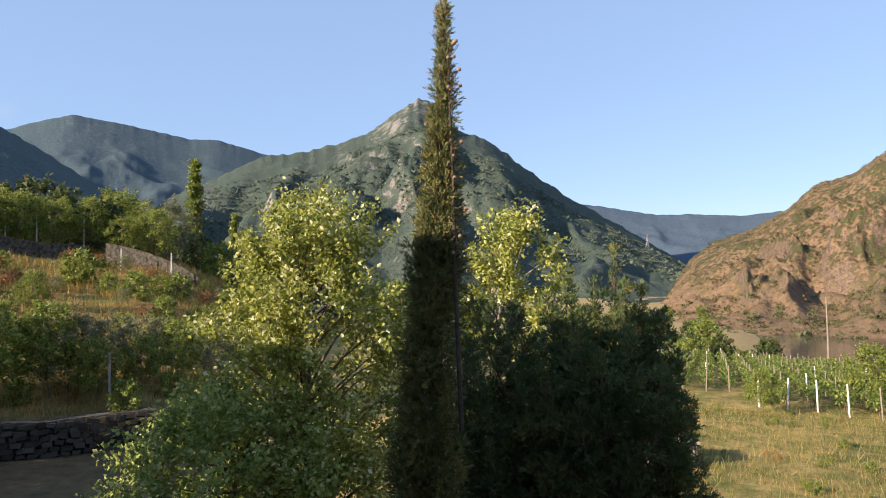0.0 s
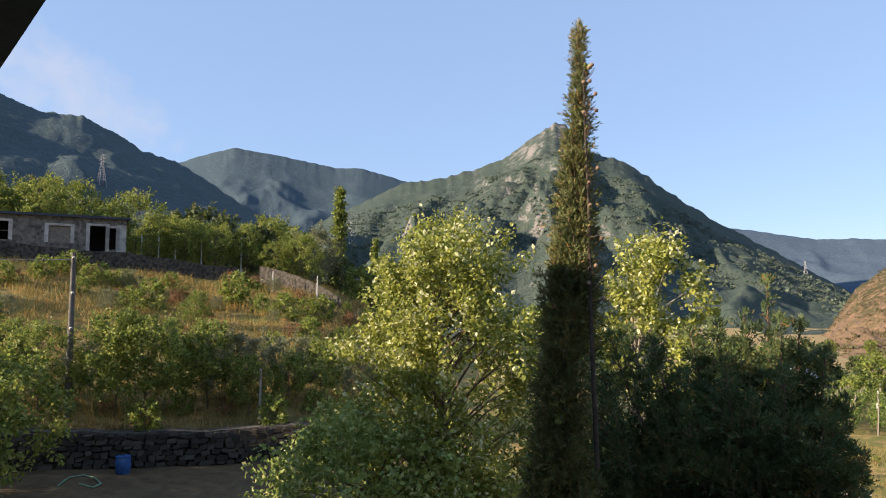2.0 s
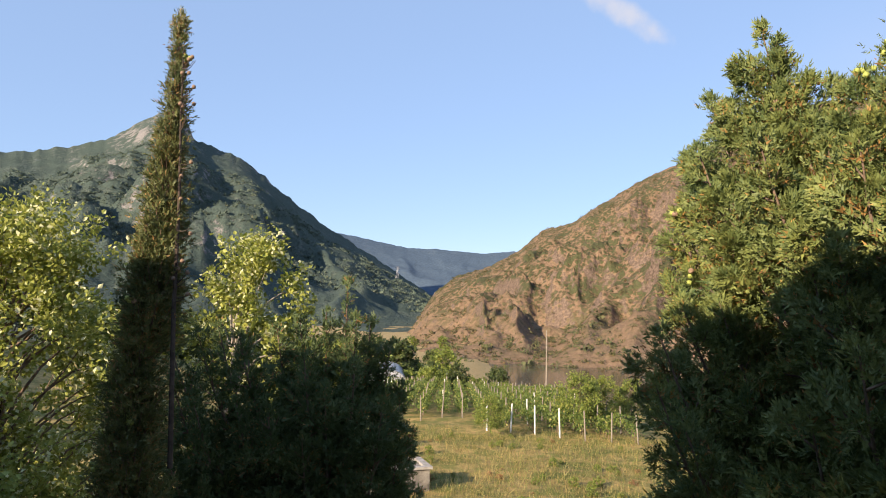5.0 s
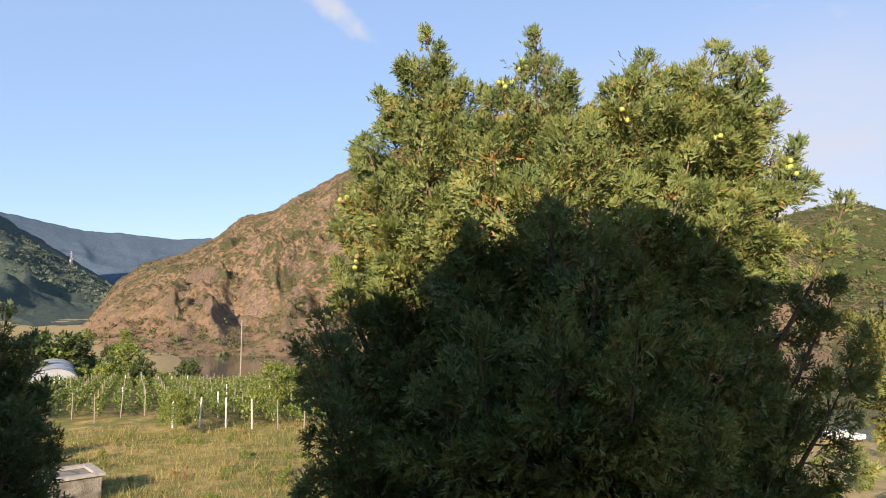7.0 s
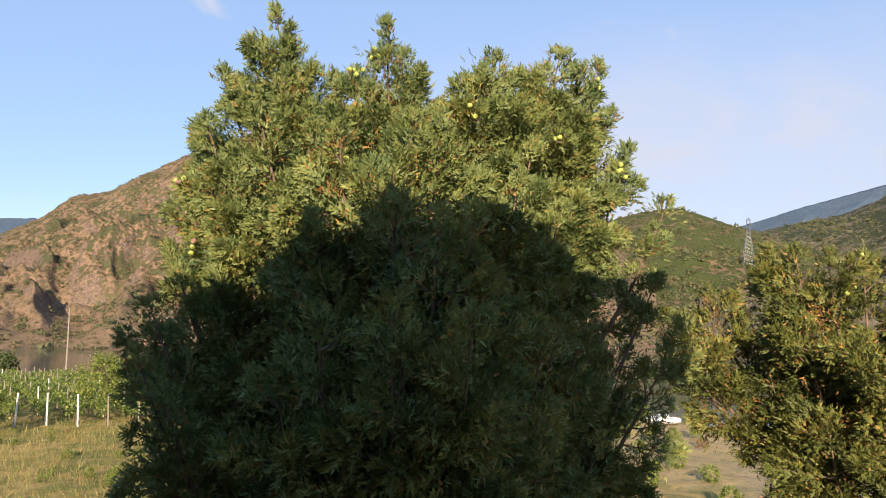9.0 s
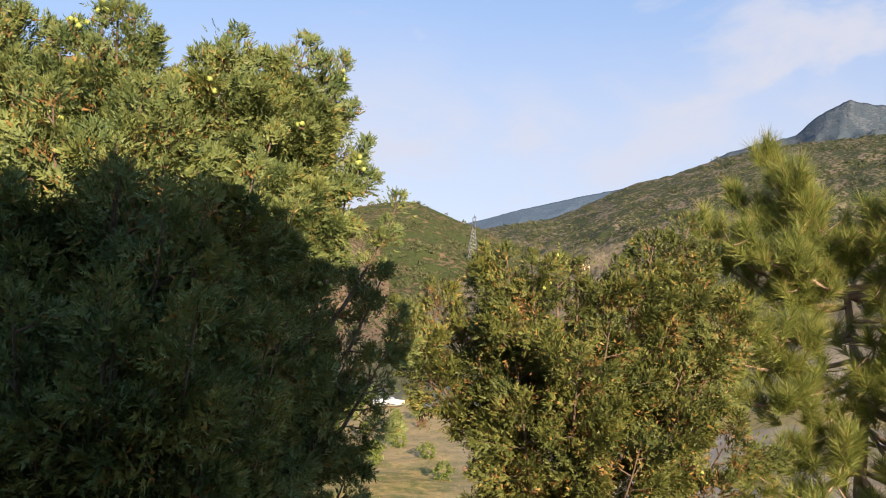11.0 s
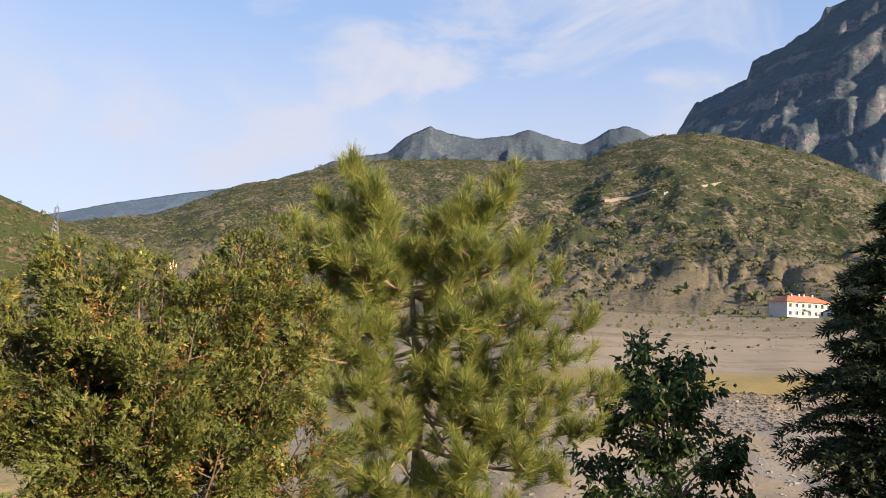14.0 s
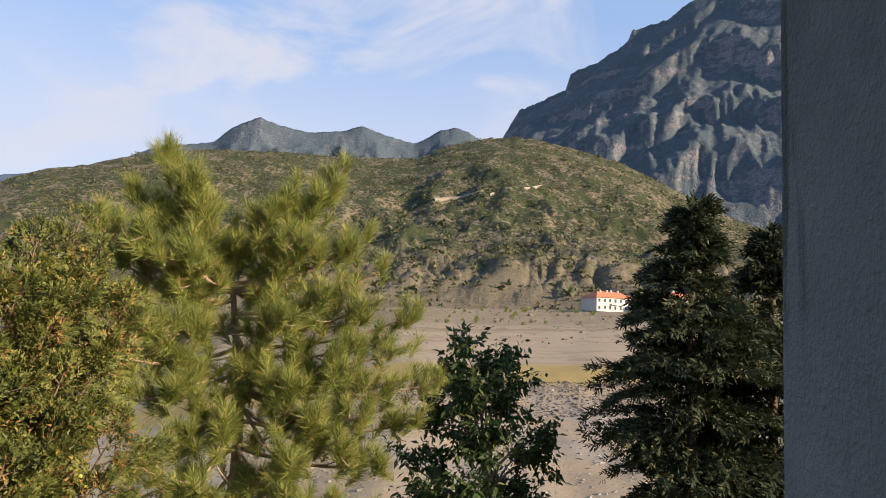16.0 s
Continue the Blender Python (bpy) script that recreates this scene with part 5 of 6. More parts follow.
rng = np.random.default_rng(91)
p_b, p_d = aim(25.73, 0, 48.4)[:2], aim(29.6, 0, 47.7)[:2]
gap = (p_d - p_b) / 2
row_dir = np.array([math.sin(radians(21)), math.cos(radians(21))])
for k in range(-8, 6):
    s = p_b + gap * k + row_dir * (0.0 if k > -2 else 5.0 + 1.5 * math.sin(k * 2.0))
    vine_row(k, s, s + row_dir * (47 + 2 * math.sin(k)) * (1.0 if k < 2 else 0.9), rng)


def pole(name, label, xy, tall, r, arm=0.0, mat=None, turn=0.0, cups=0):
    ob = tagged(new(name), label, "pole")
    z = float(ground_z(*xy))
    ob.location = (xy[0], xy[1], z)
    ob.rotation_euler = (0, 0, radians(turn))
    part("shaft", mesh_of("shaft", *tube([(0, 0, -0.2), (0.02, 0, tall / 2), (0, 0, tall)], [r, r * 0.85, r * 0.65], 8), mat or M_WOOD, True), ob)
    if arm:
        bar = part("crossarm", mesh_of("crossarm", *box(-arm, -0.05, tall - 0.55, arm, 0.05, tall - 0.43), M_WOOD), ob)
        for x in (-arm * 0.85, 0.0, arm * 0.85):
            v, f = tube([(x, 0, tall - 0.45), (x, 0, tall - 0.3), (x, 0, tall - 0.2)], [0.03, 0.06, 0.03], 6)
            part("insulator", mesh_of("insulator", v, f, M_POST), bar, "white ceramic insulator")
    for k in range(cups):
        v, f = tube([(0.0, 0, 0), (0.12, 0, 0.02), (0.2, 0, 0)], [0.03, 0.07, 0.05], 6)
        part("insulator", mesh_of("insulator", v + np.array([0.08, 0, tall - 0.25 - k * 1.6]), f, M_POST), ob)
    return ob


pole("utility_pole", "tall thin wooden utility pole beyond the vines", aim(28.6, 0, 98)[:2], 8.9, 0.13, 0.0)
pole("utility_pole", "grey concrete utility pole with white insulators", aim(-39.2, 0, 36)[:2], 7.4, 0.15, 0, M_DARKPOLE, -50, 3)
pole("utility_pole", "white painted pole beside the garden wall", aim(-27.4, 0, 77)[:2], 5.4, 0.1, 0, M_POST)
pole("utility_pole", "dark pole with a crossarm on the slope", aim(-16.2, 0, 88)[:2], 6.6, 0.13, 0.6, None, 20)
for az, r, tall in ((-34.7, 75.5, 3.2), (-33.5, 75.5, 4.0), (-32.3, 75.5, 3.2), (-30.4, 75.5, 3.4), (-21.4, 66, 2.2), (-24.9, 68, 1.9), (-44.7, 25, 1.9), (-25.7, 35.4, 2.4)):
    pole("fence_post", "pale concrete fence post", aim(az, 0, r)[:2], tall, 0.08, 0, M_POST if r > 60 else M_RIM)

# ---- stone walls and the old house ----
# Terrace stones are toned near black to stand in for deep shade.
M_STONE = bpy.data.materials.new("shade_dark_stone")
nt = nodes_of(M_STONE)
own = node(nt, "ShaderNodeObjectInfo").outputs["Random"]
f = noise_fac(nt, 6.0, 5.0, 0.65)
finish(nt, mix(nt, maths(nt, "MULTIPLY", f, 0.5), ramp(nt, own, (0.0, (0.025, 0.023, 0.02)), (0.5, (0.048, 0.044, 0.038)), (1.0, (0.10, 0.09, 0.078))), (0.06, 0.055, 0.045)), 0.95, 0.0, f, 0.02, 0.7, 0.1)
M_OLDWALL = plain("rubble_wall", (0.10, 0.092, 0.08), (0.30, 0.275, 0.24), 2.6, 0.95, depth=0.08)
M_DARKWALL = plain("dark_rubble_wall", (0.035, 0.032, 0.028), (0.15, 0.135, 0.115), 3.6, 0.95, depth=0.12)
M_WHITE = plain("whitewash", (0.42, 0.40, 0.37), (0.68, 0.65, 0.60), 1.8, 0.9)
# Near-black paint that stands in for the shade of an unlit room.
M_DARK = plain("painted_room_shade", (0.02, 0.02, 0.02), (0.035, 0.03, 0.03), 2, 0.9)
M_ROOF = plain("red_tiles", (0.50, 0.15, 0.075), (0.62, 0.21, 0.11), 0.9, 0.85, depth=0.05)
M_BLUE = plain("blue_plastic", (0.02, 0.08, 0.24), (0.035, 0.12, 0.32), 6, 0.5)
M_METAL = plain("galvanised_steel", (0.22, 0.23, 0.25), (0.32, 0.33, 0.35), 0.5, 0.5, 0.6)


def wall_strip(name, label, az0, az1, r0, r1, top, thick, mat):
    """A wall along bearings; its top is a height above the ground in front."""
    A = np.linspace(az0, az1, 40)
    Rr = np.linspace(r0, r1, 40)
    top = np.interp(A, [az0, az1], top)
    V = []
    for a, r, h in zip(A, Rr, top):
        for dr, up in ((0, 0), (0, 1), (thick, 1), (thick, 0)):
            x, y = (r + dr) * math.sin(radians(a)), (r + dr) * math.cos(radians(a))
            z = float(ground_z(r * math.sin(radians(a)), r * math.cos(radians(a))))
            V.append((x, y, z - 0.4 if not up else z + h + 0.08 * noise.noise(Vector((a * 3, r, 0)))))
    F = []
    for i in range(39):
        for k in range(4):
            F.append((4 * i + k, 4 * i + (k + 1) % 4, 4 * i + 4 + (k + 1) % 4, 4 * i + 4 + k))
    ob = part(name, mesh_of(name, V, F, mat))
    tagged(ob, label, "wall", kind="structure")
    return ob


# The dark rubble colour here also replaces shade on the terrace wall.
terrace = wall_strip("terrace_wall", "dry stone terrace wall, coloured dark for deep shade", -52, -18, 33.3, 33.5, (1.55, 1.45), 0.7, M_DARKWALL)
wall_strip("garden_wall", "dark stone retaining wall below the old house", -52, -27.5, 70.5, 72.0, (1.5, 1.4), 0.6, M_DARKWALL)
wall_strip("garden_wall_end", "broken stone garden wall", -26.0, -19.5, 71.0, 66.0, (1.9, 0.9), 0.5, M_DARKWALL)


def old_house():
    c = aim(-40.6, 0, 74.5)
    z = aim(-40.6, 7.0, 74.5)[2]
    ob = tagged(new("stone_house"), "low abandoned stone house with whitewashed openings", "house")
    ob.matrix_world = pose(c[0], c[1], z, 0, 0, 40.6)
    x = lambda az: 74.5 * math.tan(radians(az + 40.6))
    lo, hi, top = x(-47.0), x(-35.8), 3.15
    doors = ((x(-44.75), x(-43.35), 0.8, 2.5), (x(-40.9), x(-39.5), 0.7, 2.3), (x(-38.25), x(-37.2), 0.0, 2.45), (x(-36.95), x(-36.5), 0.2, 2.3))
    # front wall between and around the openings
    edge = lo
    for a, b, s, t in doors:
        part("pier", mesh_of("pier", *box(edge, -0.25, 0, a, 0.25, top), M_OLDWALL), ob)
        part("lintel", mesh_of("lintel", *box(a, -0.25, t, b, 0.25, top), M_OLDWALL), ob)
        if s:
            part("sill_wall", mesh_of("sill_wall", *box(a, -0.25, 0, b, 0.25, s), M_OLDWALL), ob)
        edge = b
    part("pier", mesh_of("pier", *box(edge, -0.25, 0, hi, 0.25, top), M_OLDWALL), ob)
    part("side_wall", mesh_of("side_wall", *box(lo, 0.25, 0, lo + 0.5, 6, top), M_OLDWALL), ob)
    part("side_wall", mesh_of("side_wall", *box(hi - 0.5, 0.25, 0, hi, 6, top), M_OLDWALL), ob)
    part("back_wall", mesh_of("back_wall", *box(lo, 6, 0, hi, 6.5, top), M_OLDWALL), ob)
    part("plinth", mesh_of("plinth", *box(lo, -0.24, -2.5, hi, 6.4, 0.0), M_OLDWALL), ob)
    part("roof", mesh_of("roof", *box(lo - 0.3, -0.6, top, hi + 0.3, 6.8, top + 0.22), M_EAVE), ob)
    # Added black sheet behind the openings, in place of room shade.
    part("inner_wall", mesh_of("inner_wall", *box(lo + 0.5, 2.0, 0, hi - 0.5, 2.2, top), M_DARK), ob)
    for k, (a, b, s, t) in enumerate(doors):
        fr = []
        for p, q, m, n in ((a - 0.32, s, a, t + 0.2), (b, s, b + 0.32, t + 0.2), (a, t, b, t + 0.2)):
            fr.append(box(p, -0.29, q, m, -0.252, n))
        surround = part("surround", mesh_of("surround", *joined(fr), M_WHITE), ob, "chalky white painted surround")
        if k in (1,):
            part("shutter", mesh_of("shutter", *box(a, -0.1, s, b, -0.04, t), M_WOOD), surround, "closed grey wooden shutter")
        if k == 0:
            part("window_bars", mesh_of("window_bars", *joined([box(a, -0.1, 1.6, b, -0.06, 1.66), box((a + b) / 2 - 0.03, -0.1, s, (a + b) / 2 + 0.03, -0.06, t)]), M_WOOD), surround)
    part("white_patch", mesh_of("white_patch", *box(hi - 0.9, -0.29, 0, hi, -0.252, 2.6), M_WHITE), ob, "whitewashed house corner")


old_house()


def barrel():
    x, y = aim(-35.4, 0, 32.4)[:2]
    ob = tagged(new("barrel"), "blue plastic barrel by the stone wall", "barrel")
    ob.location = (x, y, float(ground_z(x, y)) - 0.02)
    part("body", mesh_of("body", *tube([(0, 0, 0), (0, 0, 0.04), (0, 0, 0.22), (0, 0, 0.27), (0, 0, 0.46), (0, 0, 0.5), (0, 0, 0.66), (0, 0, 0.7)], [0.25, 0.29, 0.30, 0.315, 0.315, 0.30, 0.29, 0.27], 16), M_BLUE, True), ob)
    part("rim", mesh_of("rim", *tube([(0, 0, 0.69), (0, 0, 0.72), (0, 0, 0.73)], [0.30, 0.31, 0.05], 16), M_BLUE), ob)


barrel()


def boat():
    a = aim(74.4, 0, 116)
    ob = tagged(new("motorboat"), "white motorboat with a windscreen pulled up ashore", "boat")
    ob.matrix_world = pose(a[0], a[1], float(ground_z(a[0], a[1])) + 0.1, 3, 2, -74.4 + 12)
    n, V, F = 15, [], []
    for i in range(n):
        u = i / (n - 1)
        x = -2.7 + 5.4 * u
        w = 1.05 * (1 - max(0, (u - 0.5) / 0.5) ** 2.2) + 0.02
        keel = 0.0 + 0.45 * max(0, (u - 0.6) / 0.4) ** 2
        deck = 0.95 + 0.25 * u
        for y, z in ((-w, deck), (-w * 0.85, (keel + deck) * 0.45), (0, keel), (w * 0.85, (keel + deck) * 0.45), (w, deck)):
            V.append((x, y, z))
    for i in range(n - 1):
        for k in range(4):
            F.append((5 * i + k, 5 * i + k + 1, 5 * i + 6 + k, 5 * i + 5 + k))
    part("hull", mesh_of("hull", V, F, M_BOAT, True), ob)
    D, G = [], []
    for i in range(n):
        u = i / (n - 1)
        w = 1.0 * (1 - max(0, (u - 0.5) / 0.5) ** 2.2) + 0.02
        D += [(-2.7 + 5.4 * u, -w, 0.93 + 0.25 * u), (-2.7 + 5.4 * u, w, 0.93 + 0.25 * u)]
    for i in range(n - 1):
        G.append((2 * i, 2 * i + 1, 2 * i + 3, 2 * i + 2))
    part("deck", mesh_of("deck", D, G, M_BOAT), ob)
    V2, F2 = box(-0.7, -0.75, 1.05, 0.9, 0.75, 1.45)
    part("cabin", mesh_of("cabin", V2, F2, M_BOAT), ob)
    V2, F2 = box(0.0, -0.72, 1.45, 0.08, 0.72, 1.95)
    V2[4:, 0] -= 0.35
    part("windscreen", mesh_of("windscreen", V2, F2, M_GLASS), ob, "dark tinted windscreen")
    part("rail", mesh_of("rail", *tube(bow((-2.4, -0.9, 1.0), (-2.4, 0.9, 1.0), (0, 0, 0.5), 9), [0.03] * 9, 6), M_METAL), ob)
    part("stripe", mesh_of("stripe", *box(-2.0, -1.09, 0.62, 1.0, -1.055, 0.70), M_BLUE), ob, "blue side stripe")


M_BOAT = plain("gelcoat", (0.76, 0.76, 0.75), (0.82, 0.82, 0.81), 1.0, 0.3, depth=0.001)
M_GLASS = plain("tinted_glass", (0.02, 0.03, 0.035), (0.03, 0.04, 0.045), 2.0, 0.1, depth=0.0005, spec=0.5)
boat()


def block_house(name, label, az, r, width, deep, tall, roof_h, turn, floors, cols, wall):
    c = aim(az, 0, r)
    ob = tagged(new(name), label, "house")
    ob.matrix_world = pose(c[0], c[1], float(ground_z(c[0], c[1])) - 0.3, 0, 0, turn)
    w, d = width / 2, deep / 2
    # openings are recessed panes set in a wall of piers and bands
    pieces = []
    fh, cw = tall / floors, width / cols
    for k in range(floors):
        z = k * fh
        pieces += [box(-w, -d, z, w, -d + 0.35, z + fh * 0.32), box(-w, -d, z + fh * 0.8, w, -d + 0.35, z + fh)]
        for j in range(cols + 1):
            x = -w + j * cw
            pieces.append(box(max(-w, x - cw * 0.3), -d, z + fh * 0.32, min(w, x + cw * 0.3), -d + 0.35, z + fh * 0.8))
    part("front_wall", mesh_of("front_wall", *joined(pieces), wall), ob)
    part("body", mesh_of("body", *box(-w, -d + 0.5, 0, w, d, tall), wall), ob)
    for k in range(floors):
        for j in range(cols):
            x = -w + (j + 0.5) * cw
            a, b, lo, hi = x - cw * 0.2, x + cw * 0.2, k * fh + fh * 0.32, k * fh + fh * 0.8
            win = part("window", mesh_of("window", *joined([box(a, -d + 0.16, lo, a + 0.08, -d + 0.3, hi), box(b - 0.08, -d + 0.16, lo, b, -d + 0.3, hi), box(x - 0.04, -d + 0.16, lo, x + 0.04, -d + 0.3, hi)]), M_WHITE), ob)
            part("pane", mesh_of("pane", *box(a, -d + 0.22, lo, b, -d + 0.28, hi), M_GLASS), win, "dark window glass")
    o = 0.7
    V = np.array([(-w - o, -d - o, tall), (w + o, -d - o, tall), (w + o, d + o, tall), (-w - o, d + o, tall), (-w + d * 0.8, 0, tall + roof_h), (w - d * 0.8, 0, tall + roof_h)])
    me = bpy.data.meshes.new("roof")
    me.from_pydata([tuple(v) for v in V], [], [(0, 1, 5, 4), (1, 2, 5), (2, 3, 4, 5), (3, 0, 4), (0, 3, 2, 1)])
    me.materials.append(M_ROOF)
    part("roof", me, ob)
    for x in (-0.45, -0.1, 0.12, 0.5):
        part("chimney", mesh_of("chimney", *box(x * w - 0.35, -1.2, tall + roof_h * 0.5, x * w + 0.35, -0.5, tall + roof_h + 0.7), M_WHITE), ob)
    part("balcony", mesh_of("balcony", *joined([box(-0.25 * w, -d - 1.2, fh - 0.1, 0.1 * w, -d, fh + 0.1), box(-0.25 * w, -d - 1.2, fh + 0.1, 0.1 * w, -d - 1.1, fh + 1.0)]), wall), ob)
    return ob


M_CREAM = plain("cream_render", (0.52, 0.49, 0.45), (0.60, 0.57, 0.53), 0.4, 0.9)
block_house("apartment_house", "cream rendered building with a red hipped roof", 137.4, 395, 25, 14, 7.6, 3.6, -137.4 + 38, 2, 7, M_CREAM)
block_house("apartment_house", "white rendered building with a red hipped roof", 142.5, 400, 22, 12, 7.4, 3.2, -143.6 + 30, 2, 6, M_CREAM)


def polytunnel():
    a = aim(15.8, 0, 104)
    ob = tagged(new("polytunnel"), "grey plastic-covered greenhouse tunnel", "greenhouse")
    ob.matrix_world = pose(a[0], a[1], float(ground_z(a[0], a[1])), 0, 0, -15)
    V, F, n = [], [], 14
    for y in (0, 8, 16):
        for k in range(n):
            t = math.pi * k / (n - 1)
            V.append((2.9 * math.cos(t), y, 2.4 * max(0.0, math.sin(t)) ** 0.8))
    for i in range(2):
        for k in range(n - 1):
            F.append((i * n + k, i * n + k + 1, (i + 1) * n + k + 1, (i + 1) * n + k))
    part("cover", mesh_of("cover", V, F, M_FILM, True), ob)
    me = bpy.data.meshes.new("end_wall")
    me.from_pydata([(v[0] * 0.98, 0.02, v[2] * 0.98) for v in V[:n]], [], [tuple(range(n))])
    me.materials.append(M_FILM)
    part("end_wall", me, ob)
    for y in (0, 4, 8, 12, 16):
        part("hoop", mesh_of("hoop", *tube([(2.93 * math.cos(math.pi * k / 13), y, 2.43 * max(0, math.sin(math.pi * k / 13)) ** 0.8) for k in range(14)], [0.04] * 14, 5), M_METAL), ob)


M_FILM = plain("plastic_film", (0.30, 0.32, 0.35), (0.38, 0.40, 0.43), 0.6, 0.35, depth=0.01)
polytunnel()


def ruin():
    a = aim(16.5, 0, 30)
    ob = tagged(new("concrete_tank"), "low rough concrete tank with a pale rim", "tank")
    ob.matrix_world = pose(a[0], a[1], float(ground_z(a[0], a[1])) - 0.2, 0, 0, -17 + 14)
    part("side", mesh_of("side", *box(-1.4, -0.9, 0, 1.3, 0.9, 1.15), M_OLDWALL), ob)
    part("rim", mesh_of("rim", *joined([box(-1.5, -1.0, 1.15, 1.4, -0.7, 1.25), box(-1.5, 0.7, 1.15, 1.4, 1.0, 1.25), box(-1.5, -0.7, 1.15, -1.2, 0.7, 1.25), box(1.1, -0.7, 1.15, 1.4, 0.7, 1.25)]), M_RIM), ob, "pale concrete rim")


ruin()


def on_slope(V, az, el):
    """The place on a mountain's face at that bearing and height angle."""
    d = np.linalg.norm(V[..., :2], axis=-1)
    a = np.degrees(np.arctan2(V[..., 0], V[..., 1]))
    e = np.degrees(np.arctan2(V[..., 2] - 6.5, d))
    az, el = levelled(az, el)
    k = np.argmin((a - az) ** 2 + (e - el) ** 2)
    return V.reshape(-1, 3)[k]


def pylon(name, at, tall, turn, r=0.12):
    ob = tagged(new(name), "grey steel lattice power pylon on the slope", "pylon", "power line")
    ob.location = at
    ob.rotation_euler = (0, 0, radians(turn))
    w, waist = tall * 0.11, tall * 0.03
    z1 = tall * 0.68
    rods = []
    for sx, sy in ((1, 1), (1, -1), (-1, -1), (-1, 1)):
        part("leg", mesh_of("leg", *tube([(w * sx, w * sy, -tall * 0.05), (waist * sx, waist * sy, z1), (waist * sx, waist * sy, tall * 0.93)], [r * 1.3, r, r], 4), M_METAL), ob)
    for k in range(9):
        a, b = k / 9, (k + 1) / 9
        wa, wb = w + (waist - w) * a, w + (waist - w) * b
        for s in (1, -1):
            rods += [tube([(-wa, s * wa, z1 * a), (wb, s * wb, z1 * b)], [r * 0.6] * 2, 3), tube([(wa, s * wa, z1 * a), (-wb, s * wb, z1 * b)], [r * 0.6] * 2, 3), tube([(s * wa, -wa, z1 * a), (s * wb, wb, z1 * b)], [r * 0.6] * 2, 3)]
    part("bracing", mesh_of("bracing", *joined(rods), M_METAL), ob)
    for z, arm in ((0.70, 0.20), (0.81, 0.24), (0.92, 0.16)):
        part("crossarm", mesh_of("crossarm", *joined([tube([(-arm * tall, 0, z * tall), (0, 0, z * tall + tall * 0.04), (arm * tall, 0, z * tall)], [r, r, r], 4), tube([(-arm * tall, 0, z * tall), (arm * tall, 0, z * tall)], [r, r], 4)]), M_METAL), ob)
    part("peak", mesh_of("peak", *tube([(0, 0, tall * 0.9), (0, 0, tall)], [r, r * 0.5], 4), M_METAL), ob)
    return ob


pylon("pylon", on_slope(V_HILL, 80.7, 3.3), 44, 20, 0.20)
pylon("pylon", on_slope(V_PEAK, 16.5, 5.9), 42, 10, 0.26)
pylon("pylon", on_slope(V_PEAK, 7.2, 8.4), 36, 10, 0.26)
pylon("pylon", on_slope(V_LEFT, -38.2, 12.0), 40, -30, 0.26)
foot = on_slope(V_PEAK, -19.0, 8.4)
pylon("pylon", foot, 0.058 * math.hypot(foot[0], foot[1]), -15, 0.2)

M_TRACK = plain("dirt_track", (0.24, 0.20, 0.15), (0.32, 0.27, 0.21), 0.1, 0.95)


def track(stops, wide):
    """A dirt track cut along a mountain's face."""
    u = np.linspace(0, len(stops) - 1, 60)
    Q = np.array([on_slope(V_SCRUB, np.interp(k, range(len(stops)), [s[0] for s in stops]), np.interp(k, range(len(stops)), [s[1] for s in stops])) for k in u])
    Q = np.stack([np.convolve(np.pad(Q[:, k], 2, mode="edge"), np.ones(5) / 5, "valid") for k in range(3)], 1)
    V, F = [], []
    for q in Q:
        away = np.array([q[0], q[1], 0]) / math.hypot(q[0], q[1])
        w = wide * (1 + 0.5 * noise.noise(Vector(q) / 40))
        V += [q - away * w + [0, 0, 0.5], q + away * w + [0, 0, 2.6], q + away * w + [0, 0, -8], q - away * w + [0, 0, -8]]
    for i in range(len(Q) - 1):
        for k in range(4):
            F.append((4 * i + k, 4 * i + (k + 1) % 4, 4 * i + 4 + (k + 1) % 4, 4 * i + 4 + k))
    tagged(part("dirt_track", mesh_of("dirt_track", V, F, M_TRACK)), "pale dirt track across the scrub slope", "track", kind="structure")


track(((121.45, 6.92), (123.47, 7.52), (125.66, 7.59), (127.61, 8.11), (129.79, 8.15), (132.5, 8.3)), 1.7)


def cottage(az, el):
    ob = tagged(new("cottage"), "small white cottage on the scrub slope", "house", "hillside cottages")
    ob.matrix_world = pose(*(on_slope(V_SCRUB, az, el) + [0, 0, 0.5]), 0, 0, -az + 20)
    part("wall", mesh_of("wall", *box(-2.6, -1.8, -3, 2.6, 1.8, 1.9), M_CREAM), ob)
    me = bpy.data.meshes.new("roof")
    me.from_pydata([(-3, -2.1, 1.9), (3, -2.1, 1.9), (3, 2.1, 1.9), (-3, 2.1, 1.9), (-3, 0, 2.9), (3, 0, 2.9)], [], [(0, 1, 5, 4), (2, 3, 4, 5), (1, 2, 5), (3, 0, 4), (0, 3, 2, 1)])
    me.materials.append(M_RIM)
    part("roof", me, ob)


for az, el in ((127.41, 7.75), (128.3, 7.8)):
    cottage(az, el)


def garden_hose():
    P = [aim(az, 0, r) for az, r in ((-39.6, 30.0), (-38.9, 31.4), (-38.0, 31.8), (-37.3, 31.4), (-36.8, 30.2), (-37.3, 29.6), (-38.2, 30.2))]
    u = np.linspace(0, 6, 40)
    xy = np.stack([np.interp(u, range(7), [q[k] for q in P]) for k in (0, 1)], 1)
    z = ground_z(xy[:, 0], xy[:, 1]) + 0.05
    ob = part("garden_hose", mesh_of("garden_hose", *tube(np.column_stack([xy, z]), [0.03] * 40, 6), plain("hose_plastic", (0.16, 0.30, 0.20), (0.22, 0.38, 0.27), 3, 0.5), True))
    tagged(ob, "pale green garden hose lying on the soil", "hose")


garden_hose()


